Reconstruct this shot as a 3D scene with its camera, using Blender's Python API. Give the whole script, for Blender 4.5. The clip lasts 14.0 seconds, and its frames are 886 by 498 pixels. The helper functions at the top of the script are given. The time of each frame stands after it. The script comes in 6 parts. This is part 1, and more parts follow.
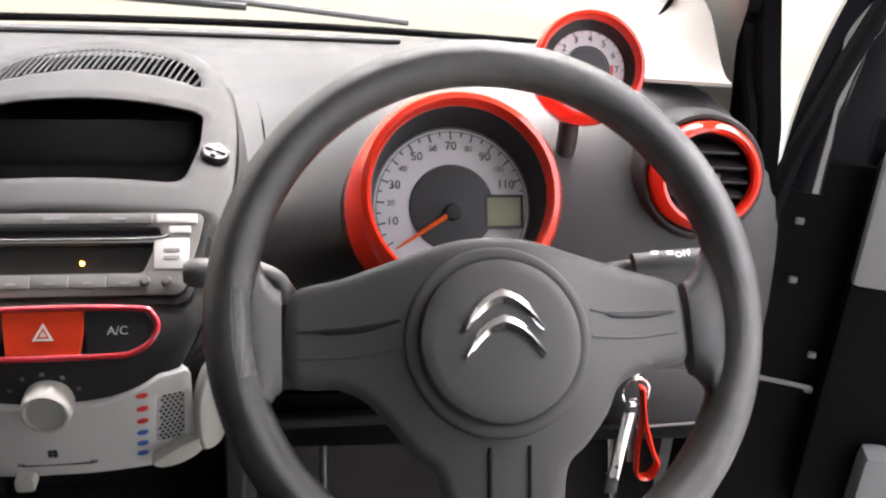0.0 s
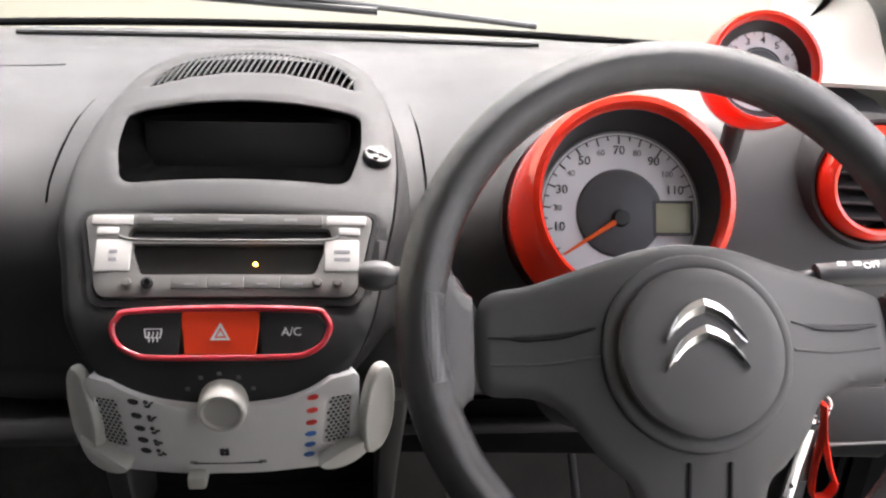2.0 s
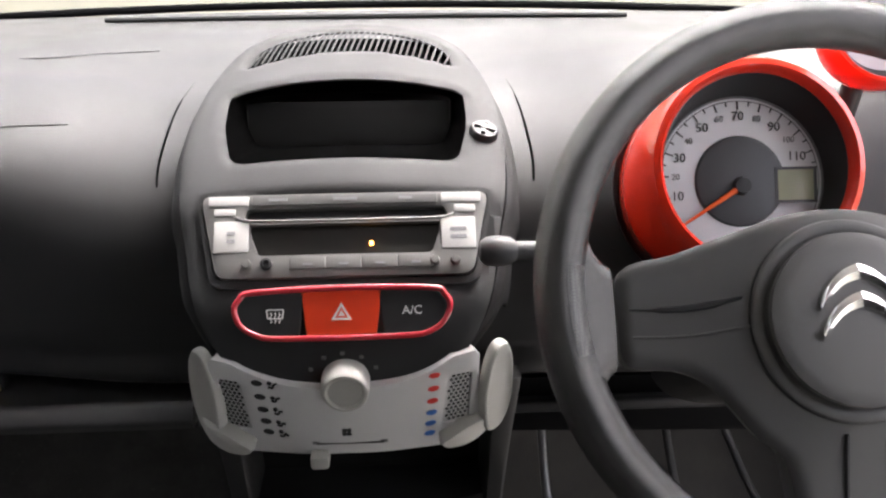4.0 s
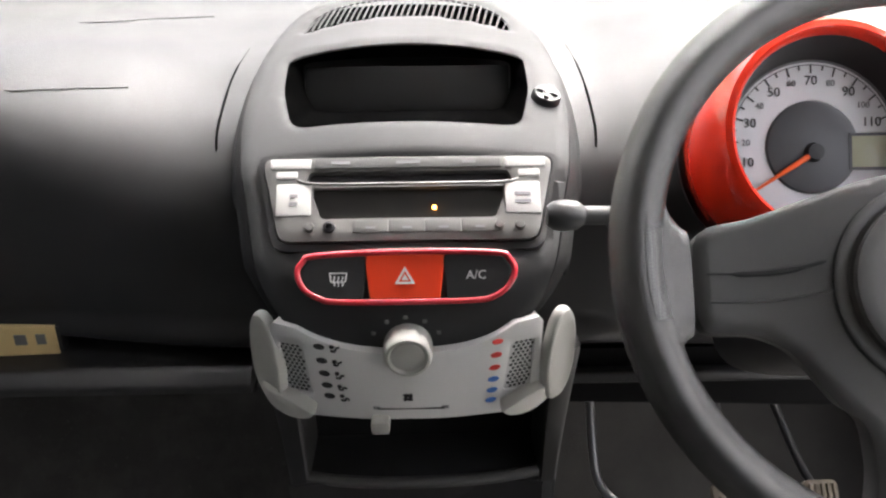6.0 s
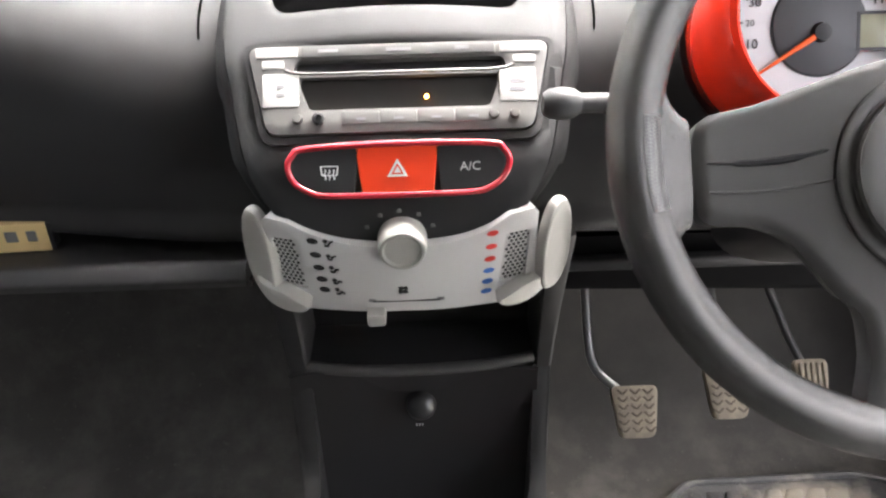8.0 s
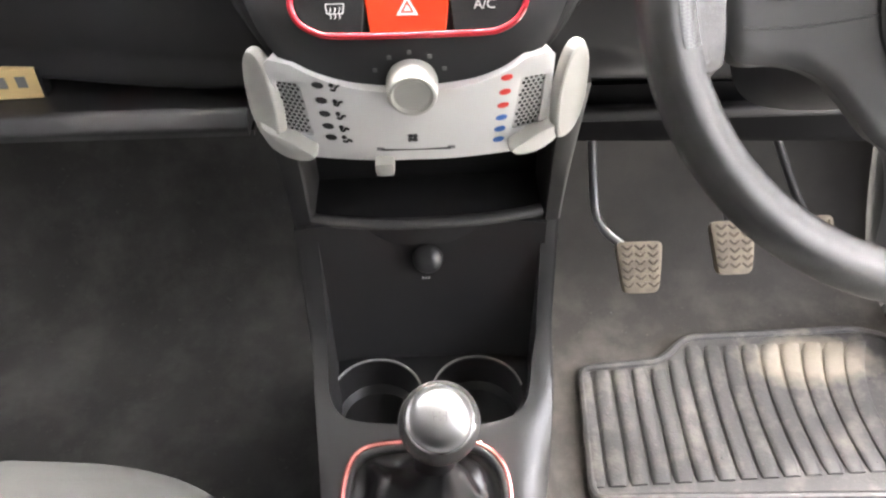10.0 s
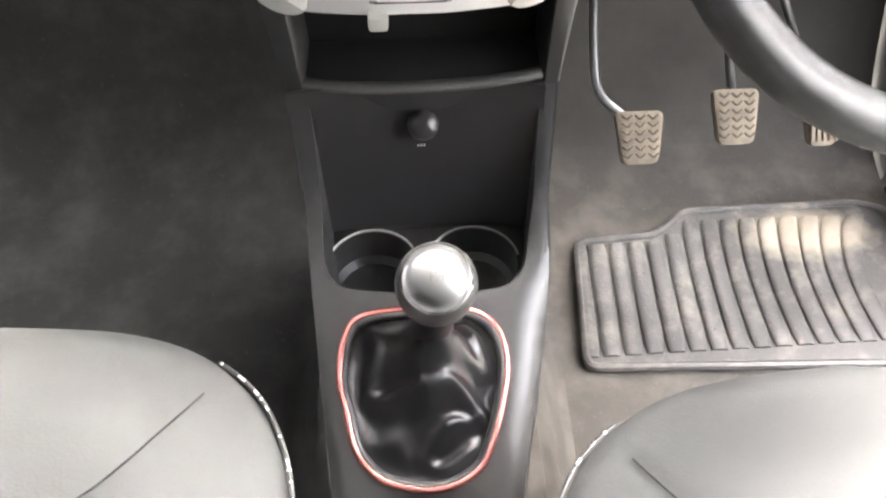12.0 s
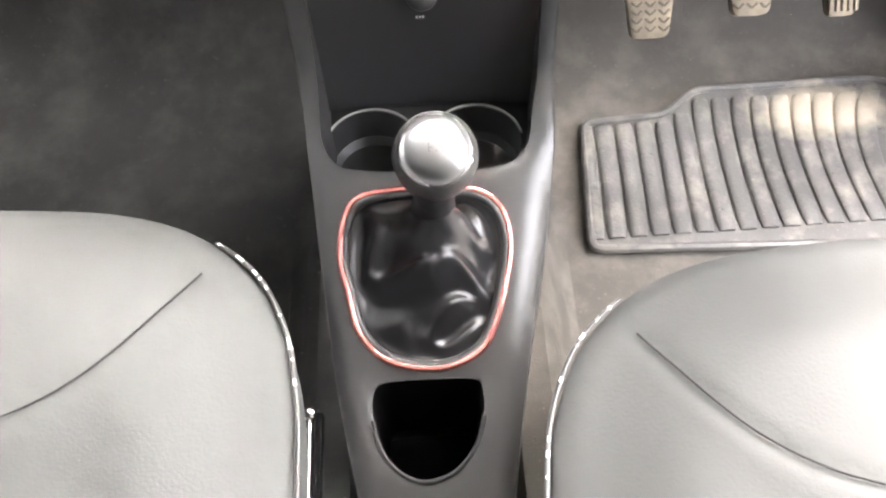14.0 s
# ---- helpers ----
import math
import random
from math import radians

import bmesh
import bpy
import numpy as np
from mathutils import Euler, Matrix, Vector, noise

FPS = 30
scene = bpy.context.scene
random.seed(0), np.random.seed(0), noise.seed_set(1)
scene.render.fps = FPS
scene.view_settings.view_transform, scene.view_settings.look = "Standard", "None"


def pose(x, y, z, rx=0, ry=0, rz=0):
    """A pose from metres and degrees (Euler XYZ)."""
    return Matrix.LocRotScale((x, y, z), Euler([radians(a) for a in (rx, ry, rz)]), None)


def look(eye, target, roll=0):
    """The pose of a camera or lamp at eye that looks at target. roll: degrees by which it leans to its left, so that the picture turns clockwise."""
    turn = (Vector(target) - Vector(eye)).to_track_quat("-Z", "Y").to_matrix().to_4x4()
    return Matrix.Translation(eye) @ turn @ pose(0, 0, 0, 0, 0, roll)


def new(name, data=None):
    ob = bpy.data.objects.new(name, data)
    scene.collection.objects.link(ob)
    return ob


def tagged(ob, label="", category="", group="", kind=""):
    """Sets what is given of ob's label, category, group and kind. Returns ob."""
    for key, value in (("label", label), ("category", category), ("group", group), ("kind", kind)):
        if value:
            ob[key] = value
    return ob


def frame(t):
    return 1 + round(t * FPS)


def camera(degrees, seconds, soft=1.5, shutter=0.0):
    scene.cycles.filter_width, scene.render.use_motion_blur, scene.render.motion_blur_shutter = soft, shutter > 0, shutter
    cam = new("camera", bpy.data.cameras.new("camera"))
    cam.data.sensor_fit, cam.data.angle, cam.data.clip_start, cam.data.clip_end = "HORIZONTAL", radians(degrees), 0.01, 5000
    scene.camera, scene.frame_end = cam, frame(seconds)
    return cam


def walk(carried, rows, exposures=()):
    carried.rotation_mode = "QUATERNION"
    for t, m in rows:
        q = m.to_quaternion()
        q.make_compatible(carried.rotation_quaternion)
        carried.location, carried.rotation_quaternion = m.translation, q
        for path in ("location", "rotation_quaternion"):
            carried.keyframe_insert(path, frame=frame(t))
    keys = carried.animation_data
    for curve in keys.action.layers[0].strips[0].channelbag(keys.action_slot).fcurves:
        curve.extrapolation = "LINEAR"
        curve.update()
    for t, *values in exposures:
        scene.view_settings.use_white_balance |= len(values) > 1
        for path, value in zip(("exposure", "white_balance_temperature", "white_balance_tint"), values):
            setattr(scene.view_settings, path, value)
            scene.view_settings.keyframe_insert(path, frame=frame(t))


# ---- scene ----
cam = camera(54.9, 14.0, soft=2.3)
PATH = [
    (0, (0.1776, 0.0846, 0.9632), (0.495, 1.7406, 0.2254), 3.6),
    (0.5, (0.1647, 0.0865, 0.9586), (0.4195, 1.7489, 0.2125), 2.3),
    (1, (0.1408, 0.0938, 0.9559), (0.3643, 1.7609, 0.2107), 2.6),
    (1.5, (0.127, 0.0984, 0.9531), (0.3091, 1.7738, 0.2162), 2.4),
    (2, (0.103, 0.104, 0.955), (0.2732, 1.782, 0.2208), 2.5),
    (2.5, (0.0874, 0.1076, 0.955), (0.2374, 1.7885, 0.2208), 2.1),
    (3, (0.0718, 0.1104, 0.9504), (0.218, 1.7894, 0.2134), 1.8),
    (3.5, (0.0589, 0.1132, 0.9458), (0.1665, 1.7876, 0.1895), 0.4),
    (5.8, (0.0184, 0.1168, 0.9338), (0.0478, 1.7811, 0.149), -0.2),
    (6, (0.0193, 0.1178, 0.9292), (0.0432, 1.7728, 0.126), -0.5),
    (6.5, (0.023, 0.1214, 0.9329), (0.0442, 1.7508, 0.0782), -0.8),
    (7, (0.0248, 0.1214, 0.9246), (0.0368, 1.7379, 0.046), -1.1),
    (7.2, (0.0248, 0.1233, 0.931), (0.0396, 1.7213, 0.0184), -1.2),
    (9.3, (0.0101, 0.1343, 0.9218), (0.0442, 1.5668, -0.2318), -1.0),
    (9.5, (0.0092, 0.1352, 0.9191), (0.0396, 1.5474, -0.2604), -1.1),
    (10, (0.0092, 0.138, 0.9099), (0.0386, 1.4867, -0.3413), -1.0),
    (10.5, (0.0092, 0.1362, 0.9053), (0.035, 1.4527, -0.3809), -1.3),
    (11, (0.0064, 0.1371, 0.9007), (0.0414, 1.4104, -0.4269), -1.1),
    (11.5, (0.0055, 0.1352, 0.8942), (0.0405, 1.3607, -0.4775), -0.8),
    (12, (0.0074, 0.1362, 0.8869), (0.0405, 1.3073, -0.5318), -0.9),
    (12.5, (0.0092, 0.1352, 0.8814), (0.0221, 1.2484, -0.5833), -1.9),
    (13, (0.0092, 0.1371, 0.874), (0.0147, 1.1969, -0.6302), -2.5),
    (13.5, (0.0101, 0.1352, 0.8666), (0.0156, 1.1482, -0.6688), -2.5),
    (14, (0.011, 0.1362, 0.8639), (0.0212, 1.1242, -0.6882), -2.4),
]
walk(cam, [(t, look(eye, target, roll)) for t, eye, target, roll in PATH],
     [(0, 3.1, 6600, 17), (3.5, 3.0, 6600, 17), (6.5, 3.4, 6600, 14), (7.2, 3.65, 6600, 14), (9.5, 4.6, 6700, 15), (11, 4.95, 6700, 14), (12.5, 5.15, 6700, 14), (14, 5.2, 6700, 14)])

from mathutils.geometry import delaunay_2d_cdt

# ---- world, sun, exposure ----
world = bpy.data.worlds.new("sky")
scene.world = world
world.use_nodes = True
wn = world.node_tree
sky = wn.nodes.new("ShaderNodeTexSky")
sky.sky_type = 'NISHITA'
sky.sun_disc = False
sky.sun_elevation = radians(58)
sky.sun_rotation = radians(42)
sky.air_density, sky.dust_density = 1.0, 6.0
wn.nodes["Background"].inputs["Strength"].default_value = 0.15
grey = wn.nodes.new("ShaderNodeHueSaturation")
grey.inputs["Saturation"].default_value = 0.3
wn.links.new(sky.outputs[0], grey.inputs["Color"])
wn.links.new(grey.outputs[0], wn.nodes["Background"].inputs["Color"])
sun = new("sun", bpy.data.lights.new("sun", 'SUN'))
sun.data.energy, sun.data.angle, sun.data.color = 0.22, radians(40), (1.0, 0.97, 0.92)
sun.matrix_world = look((0, 0, 0), (-0.355, -0.394, -0.848))


# ---- materials ----
def mat(name, color, rough=0.5, metal=0.0, vary=0.12, scale=14.0, bump=0.15, grain=900.0, spec=0.5, coat=0.0):
    """Plastic, cloth, paint or metal with a cloudy variation and a fine grain in relief."""
    m = bpy.data.materials.new(name)
    m.use_nodes = True
    nt = m.node_tree
    b = nt.nodes["Principled BSDF"]
    b.inputs["Metallic"].default_value = metal
    b.inputs["Specular IOR Level"].default_value = spec
    b.inputs["Coat Weight"].default_value = coat
    co = nt.nodes.new("ShaderNodeTexCoord")
    n1 = nt.nodes.new("ShaderNodeTexNoise")
    n1.inputs["Scale"].default_value, n1.inputs["Detail"].default_value = scale, 6.0
    nt.links.new(co.outputs["Object"], n1.inputs["Vector"])
    n2 = nt.nodes.new("ShaderNodeTexNoise")
    n2.inputs["Scale"].default_value, n2.inputs["Detail"].default_value = grain, 2.0
    nt.links.new(co.outputs["Object"], n2.inputs["Vector"])
    mix = nt.nodes.new("ShaderNodeMix")
    mix.data_type = 'RGBA'
    mix.inputs[6].default_value = tuple(c * (1 - vary) for c in color) + (1,)
    mix.inputs[7].default_value = tuple(min(1, c * (1 + vary)) for c in color) + (1,)
    nt.links.new(n1.outputs[0], mix.inputs[0])
    nt.links.new(mix.outputs[2], b.inputs["Base Color"])
    mr = nt.nodes.new("ShaderNodeMapRange")
    mr.inputs["From Min"].default_value, mr.inputs["From Max"].default_value = 0.3, 0.7
    mr.inputs["To Min"].default_value, mr.inputs["To Max"].default_value = max(0.03, rough - 0.06), min(1, rough + 0.06)
    nt.links.new(n1.outputs[0], mr.inputs["Value"])
    nt.links.new(mr.outputs[0], b.inputs["Roughness"])
    if bump > 0:
        bp = nt.nodes.new("ShaderNodeBump")
        bp.inputs["Strength"].default_value, bp.inputs["Distance"].default_value = bump, 0.001
        nt.links.new(n2.outputs[0], bp.inputs["Height"])
        nt.links.new(bp.outputs[0], b.inputs["Normal"])
    return m


M_DASH = mat("dash_plastic", (0.029, 0.029, 0.0297), 0.46, vary=0.06, bump=0.25, grain=1400, spec=0.35)
M_FASCIA = mat("fascia_plastic", (0.031, 0.0315, 0.032), 0.62, vary=0.05, bump=0.12, grain=1600, spec=0.3)
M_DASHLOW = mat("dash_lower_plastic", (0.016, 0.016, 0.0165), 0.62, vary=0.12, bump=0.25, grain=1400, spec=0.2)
M_BIN = mat("bin_plastic", (0.025, 0.025, 0.0252), 0.36, vary=0.15, bump=0.2, grain=1200, spec=0.6)
M_RINGTRIM = mat("red_chrome_trim", (0.88, 0.33, 0.30), 0.20, metal=0.9, vary=0.1, scale=60, bump=0.0)
M_BLACK = mat("black_plastic", (0.022, 0.022, 0.023), 0.45, vary=0.15, bump=0.2, grain=1200)
M_CONSOLE = mat("console_plastic", (0.025, 0.025, 0.025), 0.38, vary=0.1, bump=0.2, grain=1200, spec=0.75)
M_GLOSSBLACK = mat("gloss_black", (0.008, 0.008, 0.01), 0.12, vary=0.1, bump=0.0)
M_RED = mat("red_gloss", (0.76, 0.030, 0.010), 0.16, vary=0.05, bump=0.0, coat=0.5)
M_HAZARD = mat("hazard_red", (0.88, 0.060, 0.016), 0.35, vary=0.04, bump=0.0)
M_REDTRIM = mat("red_trim", (0.52, 0.03, 0.045), 0.14, vary=0.05, bump=0.0, coat=1.0, spec=0.8)
M_ORANGE = mat("needle_orange", (0.9, 0.12, 0.01), 0.4, bump=0.0)
M_SMOKE = mat("smoked_display", (0.022, 0.020, 0.018), 0.36, vary=0.1, bump=0.0)
M_SILVER = mat("silver_paint", (0.17, 0.168, 0.162), 0.40, metal=0.4, vary=0.04, bump=0.05)
M_PANEL = mat("pale_panel", (0.64, 0.64, 0.635), 0.4, vary=0.03, bump=0.05)
M_EAR = mat("pale_grey_plastic", (0.44, 0.44, 0.41), 0.42, vary=0.05, bump=0.08)
M_CHROME = mat("chrome", (0.85, 0.85, 0.86), 0.12, metal=1.0, vary=0.03, bump=0.0)
M_SATIN = mat("satin_metal", (0.33, 0.33, 0.33), 0.35, metal=1.0, vary=0.05, bump=0.05)
M_RIM = mat("wheel_rim_plastic", (0.042, 0.0415, 0.041), 0.20, vary=0.3, scale=42, bump=0.25, grain=2200, spec=0.95)
M_HUB = mat("wheel_hub_plastic", (0.077, 0.076, 0.075), 0.5, vary=0.06, bump=0.2, grain=2600)
M_DIAL = mat("dial_white", (0.74, 0.74, 0.77), 0.4, vary=0.03, bump=0.0)
M_DIALGREY = mat("dial_grey", (0.06, 0.06, 0.065), 0.35, vary=0.05, bump=0.0)
M_INK = mat("ink_black", (0.02, 0.02, 0.022), 0.5, bump=0.0)
M_INKGREY = mat("ink_grey", (0.2, 0.2, 0.21), 0.5, bump=0.0)
M_INKRED = mat("ink_red", (0.75, 0.05, 0.04), 0.5, bump=0.0)
M_INKBLUE = mat("ink_blue", (0.05, 0.16, 0.5), 0.5, bump=0.0)
M_WHITE = mat("ink_white", (0.8, 0.8, 0.8), 0.5, bump=0.0)
M_LCD = mat("lcd_olive", (0.42, 0.43, 0.30), 0.2, vary=0.04, bump=0.0)
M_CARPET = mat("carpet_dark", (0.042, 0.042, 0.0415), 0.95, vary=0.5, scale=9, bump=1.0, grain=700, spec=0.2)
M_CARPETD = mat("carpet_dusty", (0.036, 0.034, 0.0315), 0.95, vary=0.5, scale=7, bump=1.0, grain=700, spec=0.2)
M_SEAT = mat("seat_vinyl", (0.054, 0.0555, 0.0535), 0.7, vary=0.09, scale=9, bump=0.2, grain=420, spec=0.28)
M_SEATSIDE = mat("seat_side_cloth", (0.06, 0.06, 0.06), 0.8, bump=0.4)
M_RUBBERD = mat("pedal_rubber_worn", (0.060, 0.047, 0.034), 0.8, vary=0.3, scale=60, bump=0.5, grain=500)
M_BUTTON = mat("silver_button", (0.46, 0.46, 0.445), 0.42, vary=0.04, bump=0.05)
M_PIPING = mat("piping", (0.034, 0.034, 0.032), 0.45, vary=0.6, scale=120, bump=0.3, grain=300)
M_LEATHER = mat("gaiter_leather", (0.010, 0.010, 0.0105), 0.345, vary=0.12, scale=40, bump=0.06, grain=900, spec=0.7)
M_RUBBER = mat("pedal_rubber", (0.135, 0.112, 0.082), 0.75, vary=0.25, scale=40, bump=0.4, grain=500)
M_CREAM = mat("pillar_trim", (0.55, 0.55, 0.5), 0.6, vary=0.04, bump=0.2)
M_PAINT = mat("black_paint", (0.008, 0.008, 0.01), 0.15, vary=0.2, bump=0.0, coat=0.6)
M_HEADLINER = mat("headliner_grey", (0.62, 0.62, 0.60), 0.9, bump=0.3)
M_WALLOUT = mat("cream_render", (0.55, 0.52, 0.43), 0.9, vary=0.06, scale=0.8, bump=0.5, grain=60)
M_ASPHALT = mat("forecourt_concrete", (0.4, 0.4, 0.38), 0.9, vary=0.15, scale=1.5, bump=0.5, grain=80)
M_AMBER = mat("amber_lamp", (0.8, 0.3, 0.03), 0.3, bump=0.0)
M_AMBER.node_tree.nodes["Principled BSDF"].inputs["Emission Color"].default_value = (1, 0.42, 0.05, 1)
M_AMBER.node_tree.nodes["Principled BSDF"].inputs["Emission Strength"].default_value = 3.0
M_BOX = mat("gold_card", (0.72, 0.54, 0.26), 0.5, vary=0.2, scale=30, bump=0.1)
M_STALK = mat("stalk_grey", (0.055, 0.055, 0.054), 0.45, bump=0.1)
M_KNOBGREY = mat("knob_grey", (0.12, 0.12, 0.117), 0.4, bump=0.1)
M_BADGE = mat("badge_chrome", (0.8, 0.8, 0.8), 0.21, metal=1.0, vary=0.03, bump=0.0)
M_SEAM = mat("seam_thread", (0.028, 0.028, 0.027), 0.95, bump=0.2, spec=0.05)
# near-zero black: the shade of recesses put into the colour
M_SHADE = mat("shade_black", (0.0014, 0.0014, 0.0014), 0.97, vary=0.2, bump=0.2, spec=0.0)
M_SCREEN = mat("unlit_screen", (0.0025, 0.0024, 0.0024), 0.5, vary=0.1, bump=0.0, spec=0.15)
# black of seals and door; also holds painted shade in console recesses
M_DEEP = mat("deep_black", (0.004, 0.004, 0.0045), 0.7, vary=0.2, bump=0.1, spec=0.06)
M_WOVENGREY = mat("fleece_grey", (0.2, 0.2, 0.2), 0.8, bump=0.5)


def glass(name, tint=(1, 1, 1), rough=0.0):
    m = bpy.data.materials.new(name)
    m.use_nodes = True
    b = m.node_tree.nodes["Principled BSDF"]
    b.inputs["Base Color"].default_value = (*tint, 1)
    b.inputs["Transmission Weight"].default_value = 1.0
    b.inputs["Roughness"].default_value = rough
    b.inputs["IOR"].default_value = 1.45
    return m


M_GLASS = glass("window_glass", (0.97, 1, 0.98))


def mat_mat():
    """Worn rubber mat: dark, dusted, with a pale ragged oval patch."""
    m = mat("mat_rubber", (0.058, 0.0555, 0.053), 0.46, vary=0.35, scale=16, bump=0.5, grain=260)
    nt = m.node_tree
    b = nt.nodes["Principled BSDF"]
    old = b.inputs["Base Color"].links[0].from_socket
    co = [n for n in nt.nodes if n.type == 'TEX_COORD'][0]
    mp = nt.nodes.new("ShaderNodeMapping")
    mp.inputs["Location"].default_value = (-0.52 / 0.08, -0.866 / 0.040, 0)
    mp.inputs["Scale"].default_value = (1 / 0.08, 1 / 0.040, 0)
    nt.links.new(co.outputs["Object"], mp.inputs["Vector"])
    nz = nt.nodes.new("ShaderNodeTexNoise")
    nz.inputs["Scale"].default_value = 40
    nt.links.new(co.outputs["Object"], nz.inputs["Vector"])
    ln = nt.nodes.new("ShaderNodeVectorMath")
    ln.operation = 'LENGTH'
    nt.links.new(mp.outputs[0], ln.inputs[0])
    ad = nt.nodes.new("ShaderNodeMath")
    ad.operation = 'MULTIPLY_ADD'
    ad.inputs[1].default_value, ad.inputs[2].default_value = 0.9, -0.45
    nt.links.new(nz.outputs[0], ad.inputs[0])
    sm = nt.nodes.new("ShaderNodeMath")
    nt.links.new(ln.outputs["Value"], sm.inputs[0])
    nt.links.new(ad.outputs[0], sm.inputs[1])
    mr = nt.nodes.new("ShaderNodeMapRange")
    mr.inputs["From Min"].default_value, mr.inputs["From Max"].default_value = 0.65, 1.3
    mr.inputs["To Min"].default_value, mr.inputs["To Max"].default_value = 0.8, 0.0
    nt.links.new(sm.outputs[0], mr.inputs["Value"])
    mix = nt.nodes.new("ShaderNodeMix")
    mix.data_type = 'RGBA'
    mix.inputs[7].default_value = (0.36, 0.31, 0.24, 1)
    nt.links.new(mr.outputs[0], mix.inputs[0])
    nt.links.new(old, mix.inputs[6])
    nt.links.new(mix.outputs[2], b.inputs["Base Color"])
    return m


M_MAT = mat_mat()


def dust(m, color, scale, low, high, amount, dust_shade=None):
    """Dusty blotches and trodden-in grit over a material."""
    nt = m.node_tree
    b = nt.nodes["Principled BSDF"]
    old = b.inputs["Base Color"].links[0].from_socket
    co = [n for n in nt.nodes if n.type == 'TEX_COORD'][0]
    fac = None
    for s, k, lo_, hi_ in ((scale, amount, low, high), (scale * 11, amount * 0.9, 0.60, 0.72)):
        nz = nt.nodes.new("ShaderNodeTexNoise")
        nz.inputs["Scale"].default_value, nz.inputs["Detail"].default_value, nz.inputs["Roughness"].default_value = s, 8.0, 0.65
        nt.links.new(co.outputs["Object"], nz.inputs["Vector"])
        mr = nt.nodes.new("ShaderNodeMapRange")
        mr.inputs["From Min"].default_value, mr.inputs["From Max"].default_value, mr.inputs["To Max"].default_value = lo_, hi_, k
        nt.links.new(nz.outputs[0], mr.inputs["Value"])
        if fac is None:
            fac = mr.outputs[0]
        else:
            mx = nt.nodes.new("ShaderNodeMath")
            mx.operation = 'MAXIMUM'
            nt.links.new(fac, mx.inputs[0])
            nt.links.new(mr.outputs[0], mx.inputs[1])
            fac = mx.outputs[0]
    if dust_shade:
        # dust film on the level floor; its fading up the toe-board paints in shade
        sx = nt.nodes.new("ShaderNodeSeparateXYZ")
        nt.links.new(co.outputs["Object"], sx.inputs[0])
        mr = nt.nodes.new("ShaderNodeMapRange")
        mr.inputs["From Min"].default_value, mr.inputs["From Max"].default_value = dust_shade[1], dust_shade[2]
        mr.inputs["To Min"].default_value, mr.inputs["To Max"].default_value = 1.0, 0.12
        nt.links.new(sx.outputs[1], mr.inputs["Value"])
        ad = nt.nodes.new("ShaderNodeMath")
        ad.inputs[1].default_value = dust_shade[0]
        nt.links.new(fac, ad.inputs[0])
        mu = nt.nodes.new("ShaderNodeMath")
        mu.operation = 'MULTIPLY'
        nt.links.new(ad.outputs[0], mu.inputs[0])
        nt.links.new(mr.outputs[0], mu.inputs[1])
        fac = mu.outputs[0]
    mix = nt.nodes.new("ShaderNodeMix")
    mix.data_type = 'RGBA'
    mix.inputs[7].default_value = (*color, 1)
    nt.links.new(fac, mix.inputs[0])
    nt.links.new(old, mix.inputs[6])
    nt.links.new(mix.outputs[2], b.inputs["Base Color"])


dust(M_MAT, (0.24, 0.217, 0.185), 22, 0.50, 0.74, 0.6)
# the last tuple darkens the toe-board as the footwell's shade would
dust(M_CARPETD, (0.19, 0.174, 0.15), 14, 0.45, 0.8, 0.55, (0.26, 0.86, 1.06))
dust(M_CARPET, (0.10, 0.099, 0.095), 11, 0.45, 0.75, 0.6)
dust(M_RUBBER, (0.23, 0.19, 0.135), 60, 0.45, 0.7, 0.6)
dust(M_RUBBERD, (0.13, 0.10, 0.06), 80, 0.5, 0.7, 0.5)


def relief(m, texture, strength, distance):
    """Swap a material's grain for another texture's relief."""
    nt = m.node_tree
    bp = [n for n in nt.nodes if n.type == 'BUMP'][0]
    co = [n for n in nt.nodes if n.type == 'TEX_COORD'][0]
    bp.inputs["Strength"].default_value, bp.inputs["Distance"].default_value = strength, distance
    if texture == "leather":
        v = nt.nodes.new("ShaderNodeTexVoronoi")
        v.inputs["Scale"].default_value = 1900
        nt.links.new(co.outputs["Object"], v.inputs["Vector"])
        nt.links.new(v.outputs["Distance"], bp.inputs["Height"])
    else:
        mp = nt.nodes.new("ShaderNodeMapping")
        mp.inputs["Rotation"].default_value = (0, 0, radians(45))
        nt.links.new(co.outputs["Object"], mp.inputs["Vector"])
        ck = nt.nodes.new("ShaderNodeTexChecker")
        ck.inputs["Scale"].default_value = 700
        nt.links.new(mp.outputs[0], ck.inputs["Vector"])
        nt.links.new(ck.outputs["Fac"], bp.inputs["Height"])
        ck.inputs["Color1"].default_value, ck.inputs["Color2"].default_value = (0.13, 0.128, 0.125, 1), (0.055, 0.055, 0.055, 1)
        nt.links.new(ck.outputs["Color"], nt.nodes["Principled BSDF"].inputs["Base Color"])


relief(M_RIM, "leather", 0.5, 0.0006)
M_GRIP = mat("rim_grip_hatch", (0.085, 0.085, 0.085), 0.4, vary=0.1, bump=0.3)
relief(M_GRIP, "hatch", 0.8, 0.0012)


# ---- building helpers ----
def thing(name, m=None, label="", category="", group="", kind=""):
    e = new(name)
    if m is not None:
        e.matrix_world = m
    return tagged(e, label, category, group, kind)


